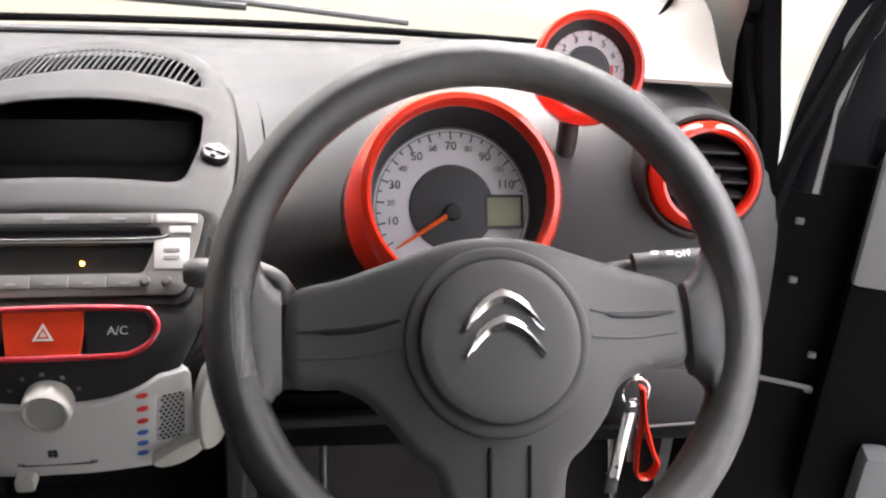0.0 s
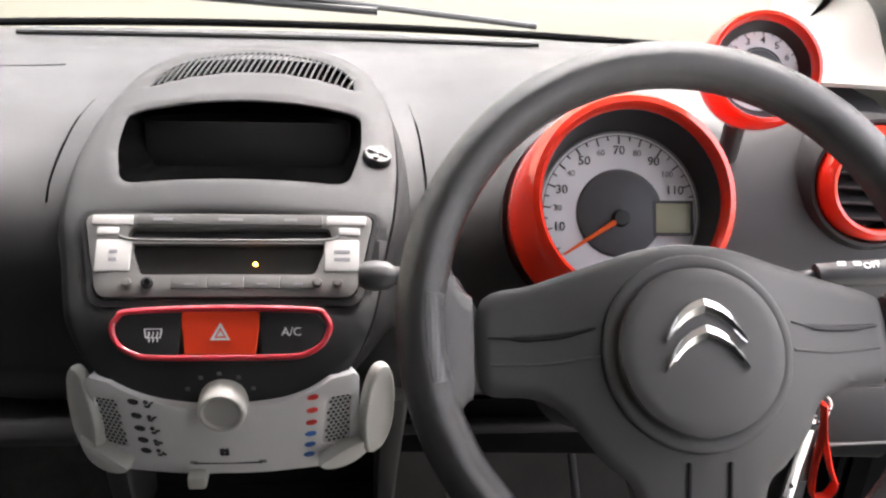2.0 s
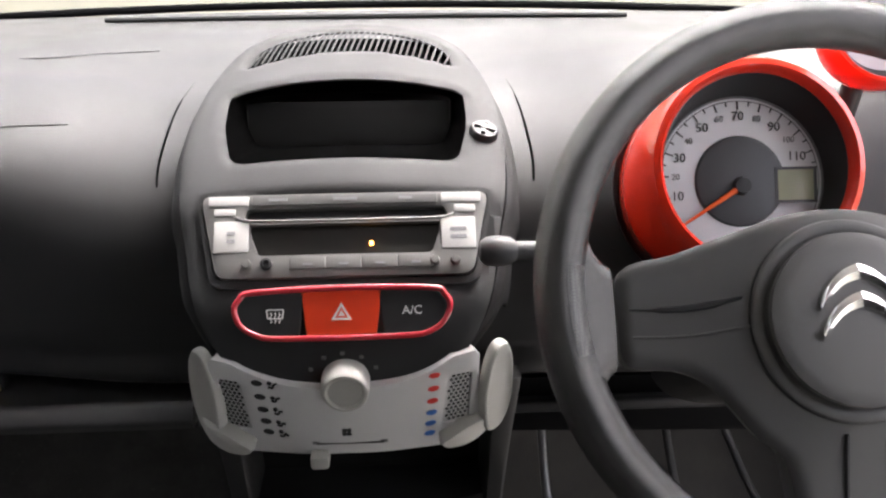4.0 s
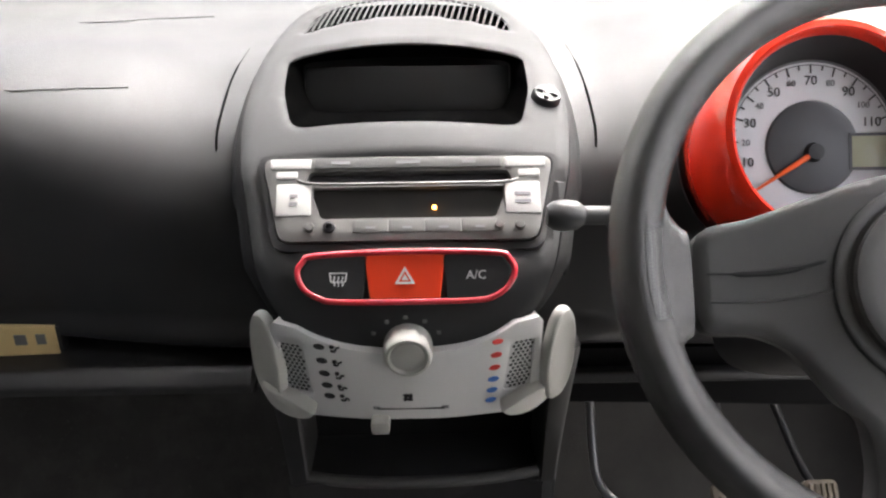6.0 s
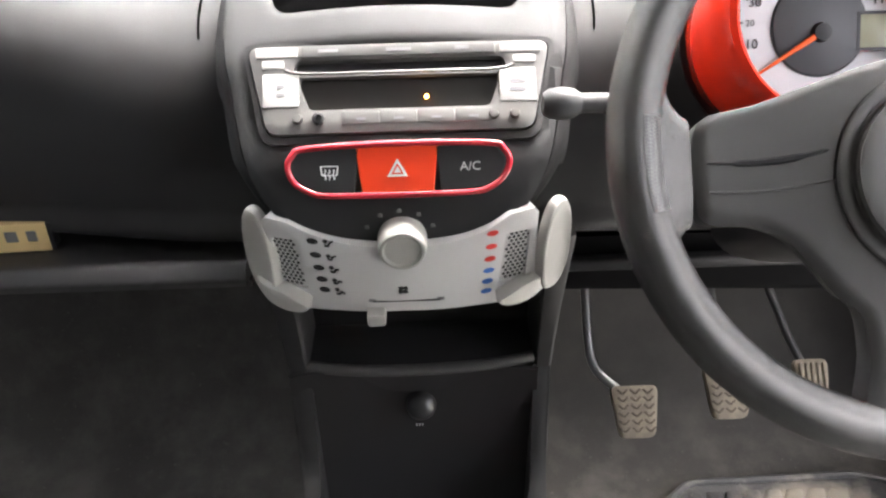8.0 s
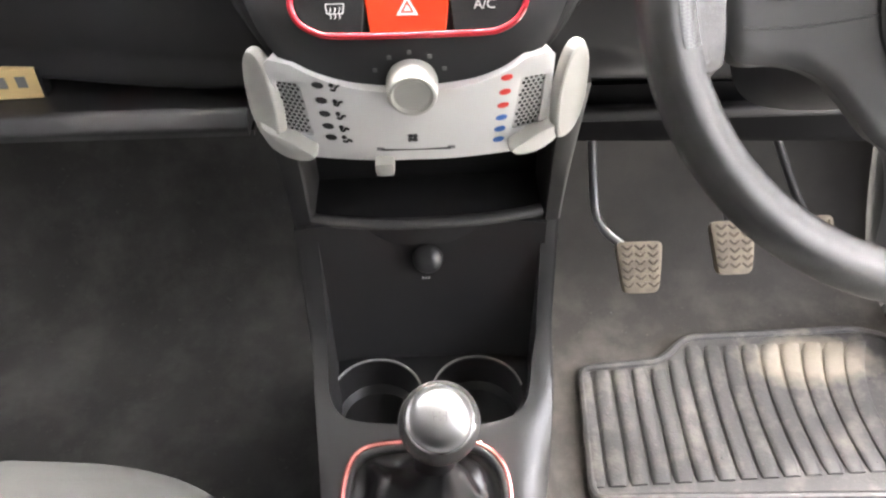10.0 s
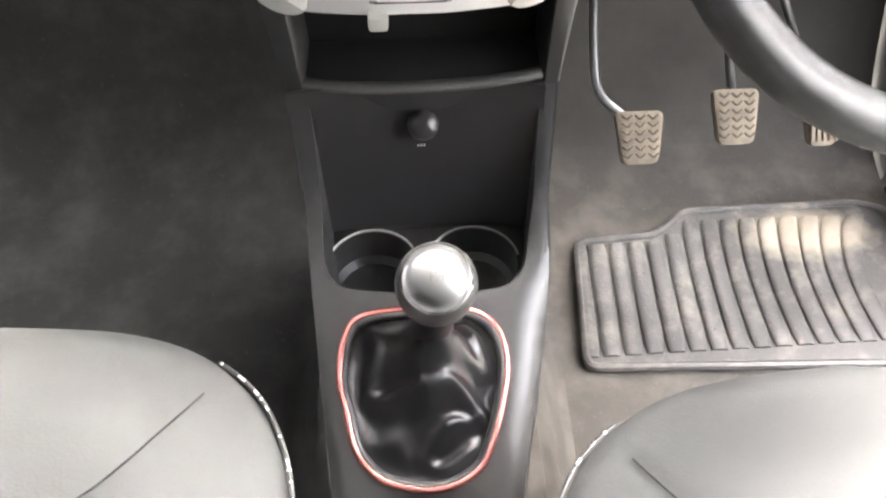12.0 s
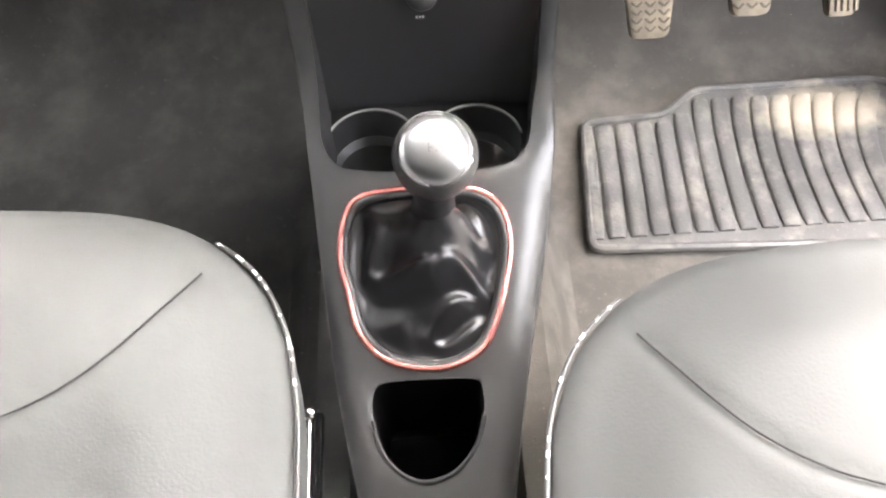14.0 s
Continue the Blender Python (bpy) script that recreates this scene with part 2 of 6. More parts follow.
def part(name, bm, material, parent=None, label="", smooth=True, sharp=38):
    me = bpy.data.meshes.new(name)
    bmesh.ops.recalc_face_normals(bm, faces=bm.faces)
    bm.to_mesh(me)
    bm.free()
    if smooth:
        me.polygons.foreach_set("use_smooth", [True] * len(me.polygons))
        me.set_sharp_from_angle(angle=radians(sharp))
    me.materials.append(material)
    ob = new(name, me)
    if parent is not None:
        ob.parent = parent
    if label:
        tagged(ob, label)
    return ob


def frame_at(o, tilt=0.0, yaw=0.0, roll=0.0):
    """Local x right, y up the face, z out of the face towards the driver; tilt leans the top forwards, yaw turns the face to the left."""
    t = radians(tilt)
    m = Matrix(((1, 0, 0), (0, math.sin(t), -math.cos(t)), (0, math.cos(t), math.sin(t)))).to_4x4()
    return Matrix.Translation(o) @ pose(0, 0, 0, 0, 0, -yaw) @ m @ pose(0, 0, 0, 0, 0, roll)


def box(c, size, bevel=0.002, seg=2, m=None):
    bm = bmesh.new()
    bmesh.ops.create_cube(bm, size=1.0)
    bmesh.ops.scale(bm, vec=size, verts=bm.verts)
    if bevel > 0:
        bmesh.ops.bevel(bm, geom=list(bm.edges), offset=min(bevel, min(size) * 0.45), segments=seg, affect='EDGES', profile=0.6)
    bmesh.ops.transform(bm, matrix=Matrix.Translation(c) @ (m or Matrix()), verts=bm.verts)
    return bm


def lathe(profile, n=48, arc=360.0, start=0.0):
    """Turned round the local z axis: profile of (radius, z)."""
    bm = bmesh.new()
    full = arc >= 359.9
    k = n if full else n + 1
    rings = []
    for r, z in profile:
        if r < 1e-6:
            rings.append([bm.verts.new((0, 0, z))] * k)
        else:
            rings.append([bm.verts.new((r * math.cos(radians(start + arc * i / n)), r * math.sin(radians(start + arc * i / n)), z)) for i in range(k)])
    for a, b in zip(rings, rings[1:]):
        for i in range(n):
            j = (i + 1) % k
            q = []
            for v in (a[i], a[j], b[j], b[i]):
                if v not in q:
                    q.append(v)
            if len(q) > 2:
                bm.faces.new(q)
    return bm


def smooth_path(pts, n=8, closed=False):
    """Catmull-Rom through the points."""
    p = [Vector(q) for q in pts]
    k = len(p)
    out = []
    for i in range(k if closed else k - 1):
        a, b, c, d = (p[(i - 1) % k], p[i], p[(i + 1) % k], p[(i + 2) % k]) if closed else (p[max(i - 1, 0)], p[i], p[i + 1], p[min(i + 2, k - 1)])
        for j in range(n):
            t = j / n
            out.append(0.5 * ((2 * b) + (c - a) * t + (2 * a - 5 * b + 4 * c - d) * t * t + (3 * b - a - 3 * c + d) * t ** 3))
    if not closed:
        out.append(p[-1])
    return out


def tube(pts, r, closed=False, n=12, flat=1.0, taper=None, up=(0, 0, 1)):
    """A round or flattened bar along the points."""
    bm = bmesh.new()
    pts = [Vector(p) for p in pts]
    k = len(pts)
    rings = []
    for i, p in enumerate(pts):
        a = pts[(i - 1) % k] if closed or i > 0 else p
        b = pts[(i + 1) % k] if closed or i < k - 1 else p
        d = (b - a).normalized()
        s = d.cross(Vector(up))
        s = s.normalized() if s.length > 1e-4 else d.orthogonal().normalized()
        u = s.cross(d).normalized()
        rr = r * (taper[i * (len(taper) - 1) // max(1, k - 1)] if taper else 1.0)
        rings.append([bm.verts.new(p + s * rr * math.cos(2 * math.pi * j / n) + u * rr * flat * math.sin(2 * math.pi * j / n)) for j in range(n)])
    for i in range(k if closed else k - 1):
        a, b = rings[i], rings[(i + 1) % k]
        for j in range(n):
            bm.faces.new((a[j], a[(j + 1) % n], b[(j + 1) % n], b[j]))
    if not closed:
        bm.faces.new(rings[0])
        bm.faces.new(rings[-1])
    return bm


def loft(rings, cap=True, closed=True):
    bm = bmesh.new()
    vs = [[bm.verts.new(p) for p in ring] for ring in rings]
    n = len(vs[0])
    for a, b in zip(vs, vs[1:]):
        for j in range(n if closed else n - 1):
            bm.faces.new((a[j], a[(j + 1) % n], b[(j + 1) % n], b[j]))
    if cap:
        bm.faces.new(vs[0])
        bm.faces.new(vs[-1])
    return bm


def grid(fn, nu, nv, thick=0.0):
    """A surface fn(u, v), u and v from 0 to 1, given thickness downwards along its normal."""
    bm = bmesh.new()
    vs = [[bm.verts.new(fn(i / nu, j / nv)) for j in range(nv + 1)] for i in range(nu + 1)]
    for i in range(nu):
        for j in range(nv):
            bm.faces.new((vs[i][j], vs[i + 1][j], vs[i + 1][j + 1], vs[i][j + 1]))
    if thick:
        bmesh.ops.recalc_face_normals(bm, faces=bm.faces)
        bmesh.ops.solidify(bm, geom=list(bm.faces), thickness=thick)
    return bm


def inside(pts, poly):
    """Which of the points lie in the polygon."""
    x, y = pts[:, 0], pts[:, 1]
    r = np.zeros(len(pts), bool)
    q = np.array(poly)
    for (x0, y0), (x1, y1) in zip(q, np.roll(q, -1, axis=0)):
        if y0 != y1:
            r ^= ((y0 > y) != (y1 > y)) & (x < (x1 - x0) * (y - y0) / (y1 - y0) + x0)
    return r


def edge_gap(pts, poly):
    """Each point's distance from the polygon's outline."""
    best = np.full(len(pts), 9.0)
    q = np.array(poly)
    for a, b in zip(q, np.roll(q, -1, axis=0)):
        d = b - a
        t = np.clip(((pts - a) @ d) / max(d @ d, 1e-12), 0, 1)
        best = np.minimum(best, np.linalg.norm(pts - a - t[:, None] * d, axis=1))
    return best


def sheet(outline, holes, step, fn, depth, roll=0.0, width=0.004):
    """A curved panel with real holes and thickness: fn(u, v) gives a place and its outward normal; its edges roll back by roll over width."""
    loops = [[Vector((p[0], p[1])) for p in lp] for lp in (outline, *holes)]
    verts, edges = [], []
    for lp in loops:
        k = len(verts)
        verts += lp
        edges += [(k + i, k + (i + 1) % len(lp)) for i in range(len(lp))]
    o = np.array([tuple(p) for p in loops[0]])
    lo, hi = o.min(0), o.max(0)
    gx, gy = np.meshgrid(np.arange(lo[0], hi[0], step), np.arange(lo[1], hi[1], step))
    g = np.stack([gx.ravel(), gy.ravel()], -1)
    g = g[inside(g, o)]
    for lp in loops:
        g = g[edge_gap(g, [tuple(p) for p in lp]) > step * 0.45]
    hs = [np.array([tuple(p) for p in lp]) for lp in loops[1:]]
    for h in hs:
        g = g[~inside(g, h)]
    verts += [Vector(p) for p in g]
    vo, eo, fo, *_ = delaunay_2d_cdt(verts, edges, [], 0, 1e-6)
    v2 = np.array([tuple(v) for v in vo])
    cen = np.array([v2[list(f)].mean(0) for f in fo])
    ok = inside(cen, o)
    for h in hs:
        ok &= ~inside(cen, h)
    gap = np.full(len(v2), 9.0)
    for lp in loops:
        gap = np.minimum(gap, edge_gap(v2, [tuple(p) for p in lp]))
    bm = bmesh.new()
    top, low = [], []
    for (u, v), e in zip(v2, gap):
        p, nrm = fn(u, v)
        p, nrm = Vector(p), Vector(nrm)
        dn = roll * (1 - min(1, e / width)) ** 2 if roll else 0
        top.append(bm.verts.new(p - nrm * dn))
        low.append(p - nrm * depth)
    for f, k in zip(fo, ok):
        if k:
            bm.faces.new([top[i] for i in f])
    back = {}
    place = {v: i for i, v in enumerate(top)}
    for e in [e for e in bm.edges if len(e.link_faces) == 1]:
        q = []
        for v in e.verts:
            if v not in back:
                back[v] = bm.verts.new(low[place[v]])
            q.append(back[v])
        bm.faces.new((e.verts[0], e.verts[1], q[1], q[0]))
    for v in [v for v in top if not v.link_faces]:
        bm.verts.remove(v)
    return bm


def flat(x, y):
    return (x, y, 0), (0, 0, 1)


def rounded(pts, r, n=5):
    """A polygon with its corners rounded."""
    out = []
    k = len(pts)
    for i in range(k):
        p, a, b = Vector(pts[i]), Vector(pts[i - 1]), Vector(pts[(i + 1) % k])
        da, db = (a - p), (b - p)
        q = min(r, da.length * 0.45, db.length * 0.45)
        s, e = p + da.normalized() * q, p + db.normalized() * q
        for j in range(n + 1):
            t = j / n
            out.append(tuple((1 - t) ** 2 * s + 2 * t * (1 - t) * p + t * t * e))
    return out


def dense(pts, step):
    """More points along a closed outline."""
    out = []
    for a, b in zip(pts, pts[1:] + pts[:1]):
        a, b = Vector(a), Vector(b)
        k = max(1, int((b - a).length / step))
        out += [tuple(a.lerp(b, i / k)) for i in range(k)]
    return out


def plate(outline, z0, z1, bevel=0.0006):
    """A flat piece with the outline, from z0 to z1, its front edge chamfered."""
    bm = bmesh.new()
    c = Vector((sum(p[0] for p in outline) / len(outline), sum(p[1] for p in outline) / len(outline)))
    rings = []
    for z, s in ((z0, 0.0), (z1 - bevel, 0.0), (z1, bevel)):
        ring = []
        for p in outline:
            v = Vector((p[0], p[1]))
            d = c - v
            v = v + d.normalized() * min(s, d.length * 0.5)
            ring.append(bm.verts.new((v.x, v.y, z)))
        rings.append(ring)
    n = len(outline)
    for a, b in zip(rings, rings[1:]):
        for j in range(n):
            bm.faces.new((a[j], a[(j + 1) % n], b[(j + 1) % n], b[j]))
    f = bm.faces.new(rings[-1])
    bm.faces.new(rings[0])
    bmesh.ops.triangulate(bm, faces=[f])
    return bm


def lettering(name, text, size, m, material, parent, depth=0.0003):
    cu = bpy.data.curves.new(name, 'FONT')
    cu.body, cu.size, cu.extrude, cu.align_x, cu.align_y = text, size, depth, 'CENTER', 'CENTER'
    cu.resolution_u = 3
    tmp = bpy.data.objects.new(name, cu)
    scene.collection.objects.link(tmp)
    bpy.context.view_layer.update()
    me = bpy.data.meshes.new_from_object(tmp)
    bpy.data.objects.remove(tmp)
    me.materials.clear()
    me.materials.append(material)
    ob = new(name, me)
    ob.parent = parent
    ob.matrix_local = m
    return ob


def smoothstep(a, b, x):
    t = max(0.0, min(1.0, (x - a) / (b - a)))
    return t * t * (3 - 2 * t)


def along(profile, v):
    """The point at v (0 to 1) of a polyline, smoothed."""
    k = (len(profile) - 1) * max(0.0, min(1.0, v))
    i = min(int(k), len(profile) - 2)
    t = k - i
    g = lambda j: Vector(profile[max(0, min(len(profile) - 1, j))])
    a, b, c, d = g(i - 1), g(i), g(i + 1), g(i + 2)
    return 0.5 * ((2 * b) + (c - a) * t + (2 * a - 5 * b + 4 * c - d) * t * t + (3 * b - a - 3 * c + d) * t ** 3)


# ---- the car's shell and what lies outside ----
def slab(name, pts, depth, axis, material, label, category, kind="structure"):
    """A flat wall: an outline on two axes, thick along the third."""
    bm = bmesh.new()
    order = {'x': lambda a, b, d: (d, a, b), 'y': lambda a, b, d: (a, d, b), 'z': lambda a, b, d: (a, b, d)}[axis]
    lo = [bm.verts.new(order(a, b, depth[0])) for a, b in pts]
    hi = [bm.verts.new(order(a, b, depth[1])) for a, b in pts]
    n = len(pts)
    for j in range(n):
        bm.faces.new((lo[j], lo[(j + 1) % n], hi[(j + 1) % n], hi[j]))
    bm.faces.new(lo)
    bm.faces.new(hi)
    return tagged(part(name, bm, material, smooth=False), label, category, kind=kind)


slab("ground", [(-60, -60), (60, -60), (60, 60), (-60, 60)], (-0.42, -0.30), 'z', M_ASPHALT, "pale concrete forecourt under the car", "ground")
slab("wall_outside", [(-9, -0.3), (12, -0.3), (12, 3.4), (-9, 3.4)], (6.0, 6.3), 'y', M_WALLOUT, "cream rendered wall ahead of the windscreen", "wall")
slab("wall_beside", [(-9, -0.3), (9, -0.3), (9, 2.2), (-9, 2.2)], (7.0, 7.3), 'x', M_WALLOUT, "pale rendered wall beyond the open driver's door", "wall")

# floor: flat, then a toe-board that rises to the bulkhead
FLOOR = [(-1.1, -0.004), (-0.4, -0.004), (0.2, -0.004), (0.6, -0.004), (0.86, -0.004), (0.98, 0.004), (1.06, 0.05), (1.13, 0.17), (1.19, 0.33), (1.23, 0.46)]


def tunnel(x, y):
    """The carpeted hump along the middle of the floor, under the console."""
    return 0.125 * smoothstep(0.165, 0.108, abs(x)) * smoothstep(0.052, 0.078, abs(x)) * smoothstep(0.80, 0.60, y)


def floor_fn(u, v, x0=0.0, x1=0.66):
    p = along(FLOOR, v)
    x = x0 + (x1 - x0) * u
    return (x, p[0], p[1] + tunnel(x, p[0]) + 0.003 * noise.noise(Vector((x * 9, p[0] * 9, 1))))


TOE = 0.62
tagged(part("toe_board", loft([[floor_fn(i / 30, TOE + (1 - TOE) * j / 24) for j in range(25)] for i in range(31)], False, False), M_CARPETD), "carpeted toe-board, darkened upwards for the shade behind the pedals", "toe-board", kind="structure")
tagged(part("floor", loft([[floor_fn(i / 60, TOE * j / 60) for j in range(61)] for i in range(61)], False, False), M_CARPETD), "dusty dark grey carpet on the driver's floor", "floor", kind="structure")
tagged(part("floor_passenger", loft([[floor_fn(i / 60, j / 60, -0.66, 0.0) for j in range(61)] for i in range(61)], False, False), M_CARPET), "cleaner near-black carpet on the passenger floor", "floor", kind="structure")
slab("wall_bulkhead", [(-0.68, 0.3), (0.68, 0.3), (0.68, 0.74), (-0.68, 0.74)], (1.225, 1.26), 'y', M_BLACK, "black bulkhead behind the dashboard", "bulkhead")
slab("wall_beside_left", [(-9, -0.3), (9, -0.3), (9, 3.0), (-9, 3.0)], (-3.3, -3.0), 'x', M_WALLOUT, "pale rendered wall beyond the passenger side", "wall")


def windowed(name, outline_, openings, depth, axis, lab):
    """A side or rear panel of the cabin with glazed openings through it."""
    ob = slab(name, outline_, depth, axis, M_BLACK, lab, "side panel")
    bm = bmesh.new()
    loops = [[Vector(p) for p in lp] for lp in (outline_, *openings)]
    pts, edges = [], []
    for lp in loops:
        k = len(pts)
        pts += lp
        edges += [(k + i, k + (i + 1) % len(lp)) for i in range(len(lp))]
    vo, eo, fo, *_ = delaunay_2d_cdt(pts, edges, [], 0, 1e-6)
    cen = np.array([np.mean([tuple(vo[i]) for i in f], axis=0) for f in fo])
    ok = np.array(inside(cen, outline_))
    for h in openings:
        ok &= ~inside(cen, h)
    order = {'x': lambda a, b, d: (d, a, b), 'y': lambda a, b, d: (a, d, b)}[axis]
    lo = [bm.verts.new(order(v[0], v[1], depth[0])) for v in vo]
    hi = [bm.verts.new(order(v[0], v[1], depth[1])) for v in vo]
    for f, k in zip(fo, ok):
        if k:
            bm.faces.new([lo[i] for i in f])
            bm.faces.new([hi[i] for i in reversed(f)])
    for e in [e for e in bm.edges if len(e.link_faces) == 1]:
        a, b = e.verts
        if a in lo and b in lo:
            bm.faces.new((a, b, hi[lo.index(b)], hi[lo.index(a)]))
    bm.to_mesh(ob.data)
    bm.free()
    mid = (depth[0] + depth[1]) / 2
    for h in openings:
        g = bmesh.new()
        g.faces.new([g.verts.new(order(a, b, mid)) for a, b in h])
        bmesh.ops.solidify(g, geom=list(g.faces), thickness=0.004)
        gl_ = part("pane", g, M_GLASS, ob, "clear side glass", smooth=False)
        gl_.visible_shadow = False
    return ob


windowed("wall_left", [(-1.15, -0.05), (1.22, -0.05), (1.22, 0.74), (0.74, 1.25), (-1.15, 1.25)], [[(0.12, 0.80), (1.02, 0.80), (0.68, 1.17), (0.12, 1.18)]], (-0.70, -0.665), 'x', "dark inner panel of the passenger side with its window")
# out of view: closed rear end that keeps light off the dashboard's front
slab("wall_rear", [(-0.7, -0.05), (0.7, -0.05), (0.7, 1.25), (-0.7, 1.25)], (-1.15, -1.11), 'y', M_BLACK, "unseen dark rear wall, left without glass to block light", "side panel")
slab("ceiling", [(-0.68, -1.14), (0.68, -1.14), (0.62, 0.60), (-0.62, 0.60)], (1.235, 1.26), 'z', M_HEADLINER, "pale grey cloth headliner", "roof lining")
# out of view: header reaches forward to cut the windscreen light on the seats
header = loft([[(x, y, z) for y, z in ((0.59, 1.235), (0.59, 1.26), (0.85, 1.20), (0.845, 1.172))] for x in (-0.62, 0.62)])
tagged(part("ceiling_header", header, M_HEADLINER, smooth=False), "unseen pale grey header over the windscreen, set to shield the seats", "roof lining", kind="structure")
slab("sill", [(-0.40, -0.1), (0.95, -0.1), (0.95, 0.06), (-0.40, 0.06)], (0.66, 0.74), 'x', M_PAINT, "black painted door sill", "sill")
windowed("wall_right_rear", [(-1.15, -0.05), (0.08, -0.05), (0.08, 1.25), (-1.15, 1.25)], [[(-0.85, 0.82), (-0.02, 0.80), (-0.02, 1.18), (-0.7, 1.17)]], (0.665, 0.70), 'x', "dark panel behind the driver's door opening")
slab("wall_right_front", [(0.97, -0.05), (1.24, -0.05), (1.24, 0.74), (0.97, 0.74)], (0.665, 0.70), 'x', M_CARPET, "black kick panel beside the driver's footwell", "side panel")

# windscreen with its black border, and the passenger pillar
screen = thing("window_1", None, "large raked windscreen with a black lower border", "windscreen", kind="structure")
WS = [(1.245, 0.762), (1.05, 0.965), (0.845, 1.175)]


def ws_fn(off, x0=-0.62, x1=0.60, v0=0.0, v1=1.0):
    def fn(u, v):
        x = x0 + (x1 - x0) * u
        p = along(WS, v0 + (v1 - v0) * v)
        return (x * (1 - 0.12 * (v0 + (v1 - v0) * v)), p[0] - 0.16 * (x * x) + off, p[1] + 0.012 - 0.03 * x * x)
    return fn


pane = part("pane", grid(ws_fn(0.0), 24, 16, 0.004), M_GLASS, screen, "clear glass")
pane.visible_shadow = False
part("border", grid(ws_fn(-0.004, v0=0.0, v1=0.02), 40, 2, 0.003), M_DEEP, screen, "black printed edge")
part("lower_seal", tube([ws_fn(-0.012)(i / 40, 0.004) for i in range(41)], 0.005, n=8), M_DEEP, screen, "black rubber seal")

# wiper outside the windscreen
wiper = thing("wiper", None, "black windscreen wiper parked along the lower glass", "wiper")
part("blade", tube(smooth_path([(-0.62, 1.20, 0.83), (-0.40, 1.245, 0.822), (-0.15, 1.27, 0.805), (0.12, 1.285, 0.788)], 6), 0.0055, n=8), M_BLACK, wiper)
part("arm", tube(smooth_path([(0.34, 1.30, 0.772), (0.10, 1.292, 0.795), (-0.18, 1.272, 0.822)], 6), 0.008, n=8, flat=0.6), M_BLACK, wiper)
part("hinge", box((-0.19, 1.27, 0.823), (0.03, 0.016, 0.014), 0.004), M_BLACK, wiper)

# right-hand pillar: pale trim, then the black door aperture
pillar = thing("trim_pillar", None, "pale grey moulded windscreen pillar trim", "pillar trim", kind="structure")
PIL = [((0.600, 1.115), (0.632, 0.912), 0.70), ((0.600, 1.105), (0.634, 0.917), 0.76), ((0.598, 1.085), (0.634, 0.930), 0.82), ((0.596, 1.04), (0.634, 0.915), 0.88),
       ((0.59, 0.99), (0.630, 0.87), 0.98), ((0.575, 0.85), (0.615, 0.74), 1.14), ((0.56, 0.72), (0.60, 0.60), 1.25)]
rings = []
for (xa, ya), (xb, yb), z in PIL:
    ring = []
    for i in range(13):
        t = i / 12
        ring.append((xa + (xb - xa) * t - 0.018 * math.sin(math.pi * t) + 0.012 * t ** 6, ya + (yb - ya) * t, z))
    ring += [(xb + 0.025, yb, z), (xb + 0.025, ya, z)]
    rings.append(ring)
part("cover", loft(rings), M_CREAM, pillar)


def pillar_foot(u, v):
    """The trim's foot, spread over the dashboard's corner."""
    x0 = 0.527 + 0.045 * v
    x = x0 + (0.604 - x0) * u
    y = (0.892 - 0.034 * u) * (1 - v) + 1.085 * v
    return (x, y, 0.7845 + 0.004 * u + 0.07 * u ** 1.6 * smoothstep(0.0, 0.4, v))


part("foot", grid(pillar_foot, 16, 16, 0.004), M_CREAM, pillar)
part("glass_edge", tube(smooth_path([(0.583, 0.93, 0.925), (0.590, 0.975, 0.878), (0.5915, 1.004, 0.850), (0.5915, 1.024, 0.831), (0.5895, 1.052, 0.811), (0.578, 1.085, 0.793)], 6), 0.0032, n=8), M_DEEP, pillar, "black edge of the windscreen glass")
seal = thing("trim_door_seal", None, "black door aperture with a rubber seal", "door seal", kind="structure")
part("frame", loft([[(x, y, z) for x, y in ((0.642, y0), (0.642, y1), (0.656, y1 - 0.01), (0.656, y0))] for y0, y1, z in
                    ((0.905, 0.835, 0.02), (0.90, 0.83, 0.5), (0.915, 0.838, 0.70), (0.93, 0.848, 0.75), (0.948, 0.870, 0.80), (0.94, 0.897, 0.87), (0.90, 0.86, 0.98), (0.78, 0.71, 1.14), (0.64, 0.57, 1.25))]), M_DEEP, seal)
part("rubber", tube(smooth_path([(0.638, 0.85, 0.05), (0.638, 0.845, 0.5), (0.638, 0.855, 0.72), (0.640, 0.895, 0.80), (0.640, 0.905, 0.87), (0.632, 0.87, 0.98)], 6), 0.008, n=8), M_DEEP, seal)

# open driver's door
door = thing("door_1", pose(0.735, 0.985, 0, 0, 0, -24), "open black driver's door seen from inside", "car door", kind="structure")
part("shell", plate([(0.0, -0.05), (1.0, -0.05), (1.02, 0.3), (1.02, 0.70), (0.05, 0.685), (0.0, 0.6)], 0.0, 0.06, 0.01), M_DEEP, door)
bpy.context.view_layer.update()
for ob in door.children:
    ob.matrix_local = Matrix(((1, 0, 0, 0), (0, 0, -1, 0.06), (0, 1, 0, 0), (0, 0, 0, 1)))
part("window_frame", tube(smooth_path([(0.05, 0.02, 0.64), (0.054, 0.025, 0.742), (0.068, 0.03, 0.80), (0.092, 0.03, 0.860), (0.2, 0.04, 1.0), (0.42, 0.05, 1.16), (0.9, 0.05, 1.2), (1.0, 0.03, 0.7)], 8), 0.032, n=14, flat=0.7), M_PAINT, door)
part("inner_edge", tube(smooth_path([(0.02, -0.005, 0.05), (0.015, -0.005, 0.35), (0.02, -0.005, 0.62), (0.06, 0.0, 0.78), (0.11, 0.01, 0.92)], 8), 0.012, n=8), M_DEEP, door)
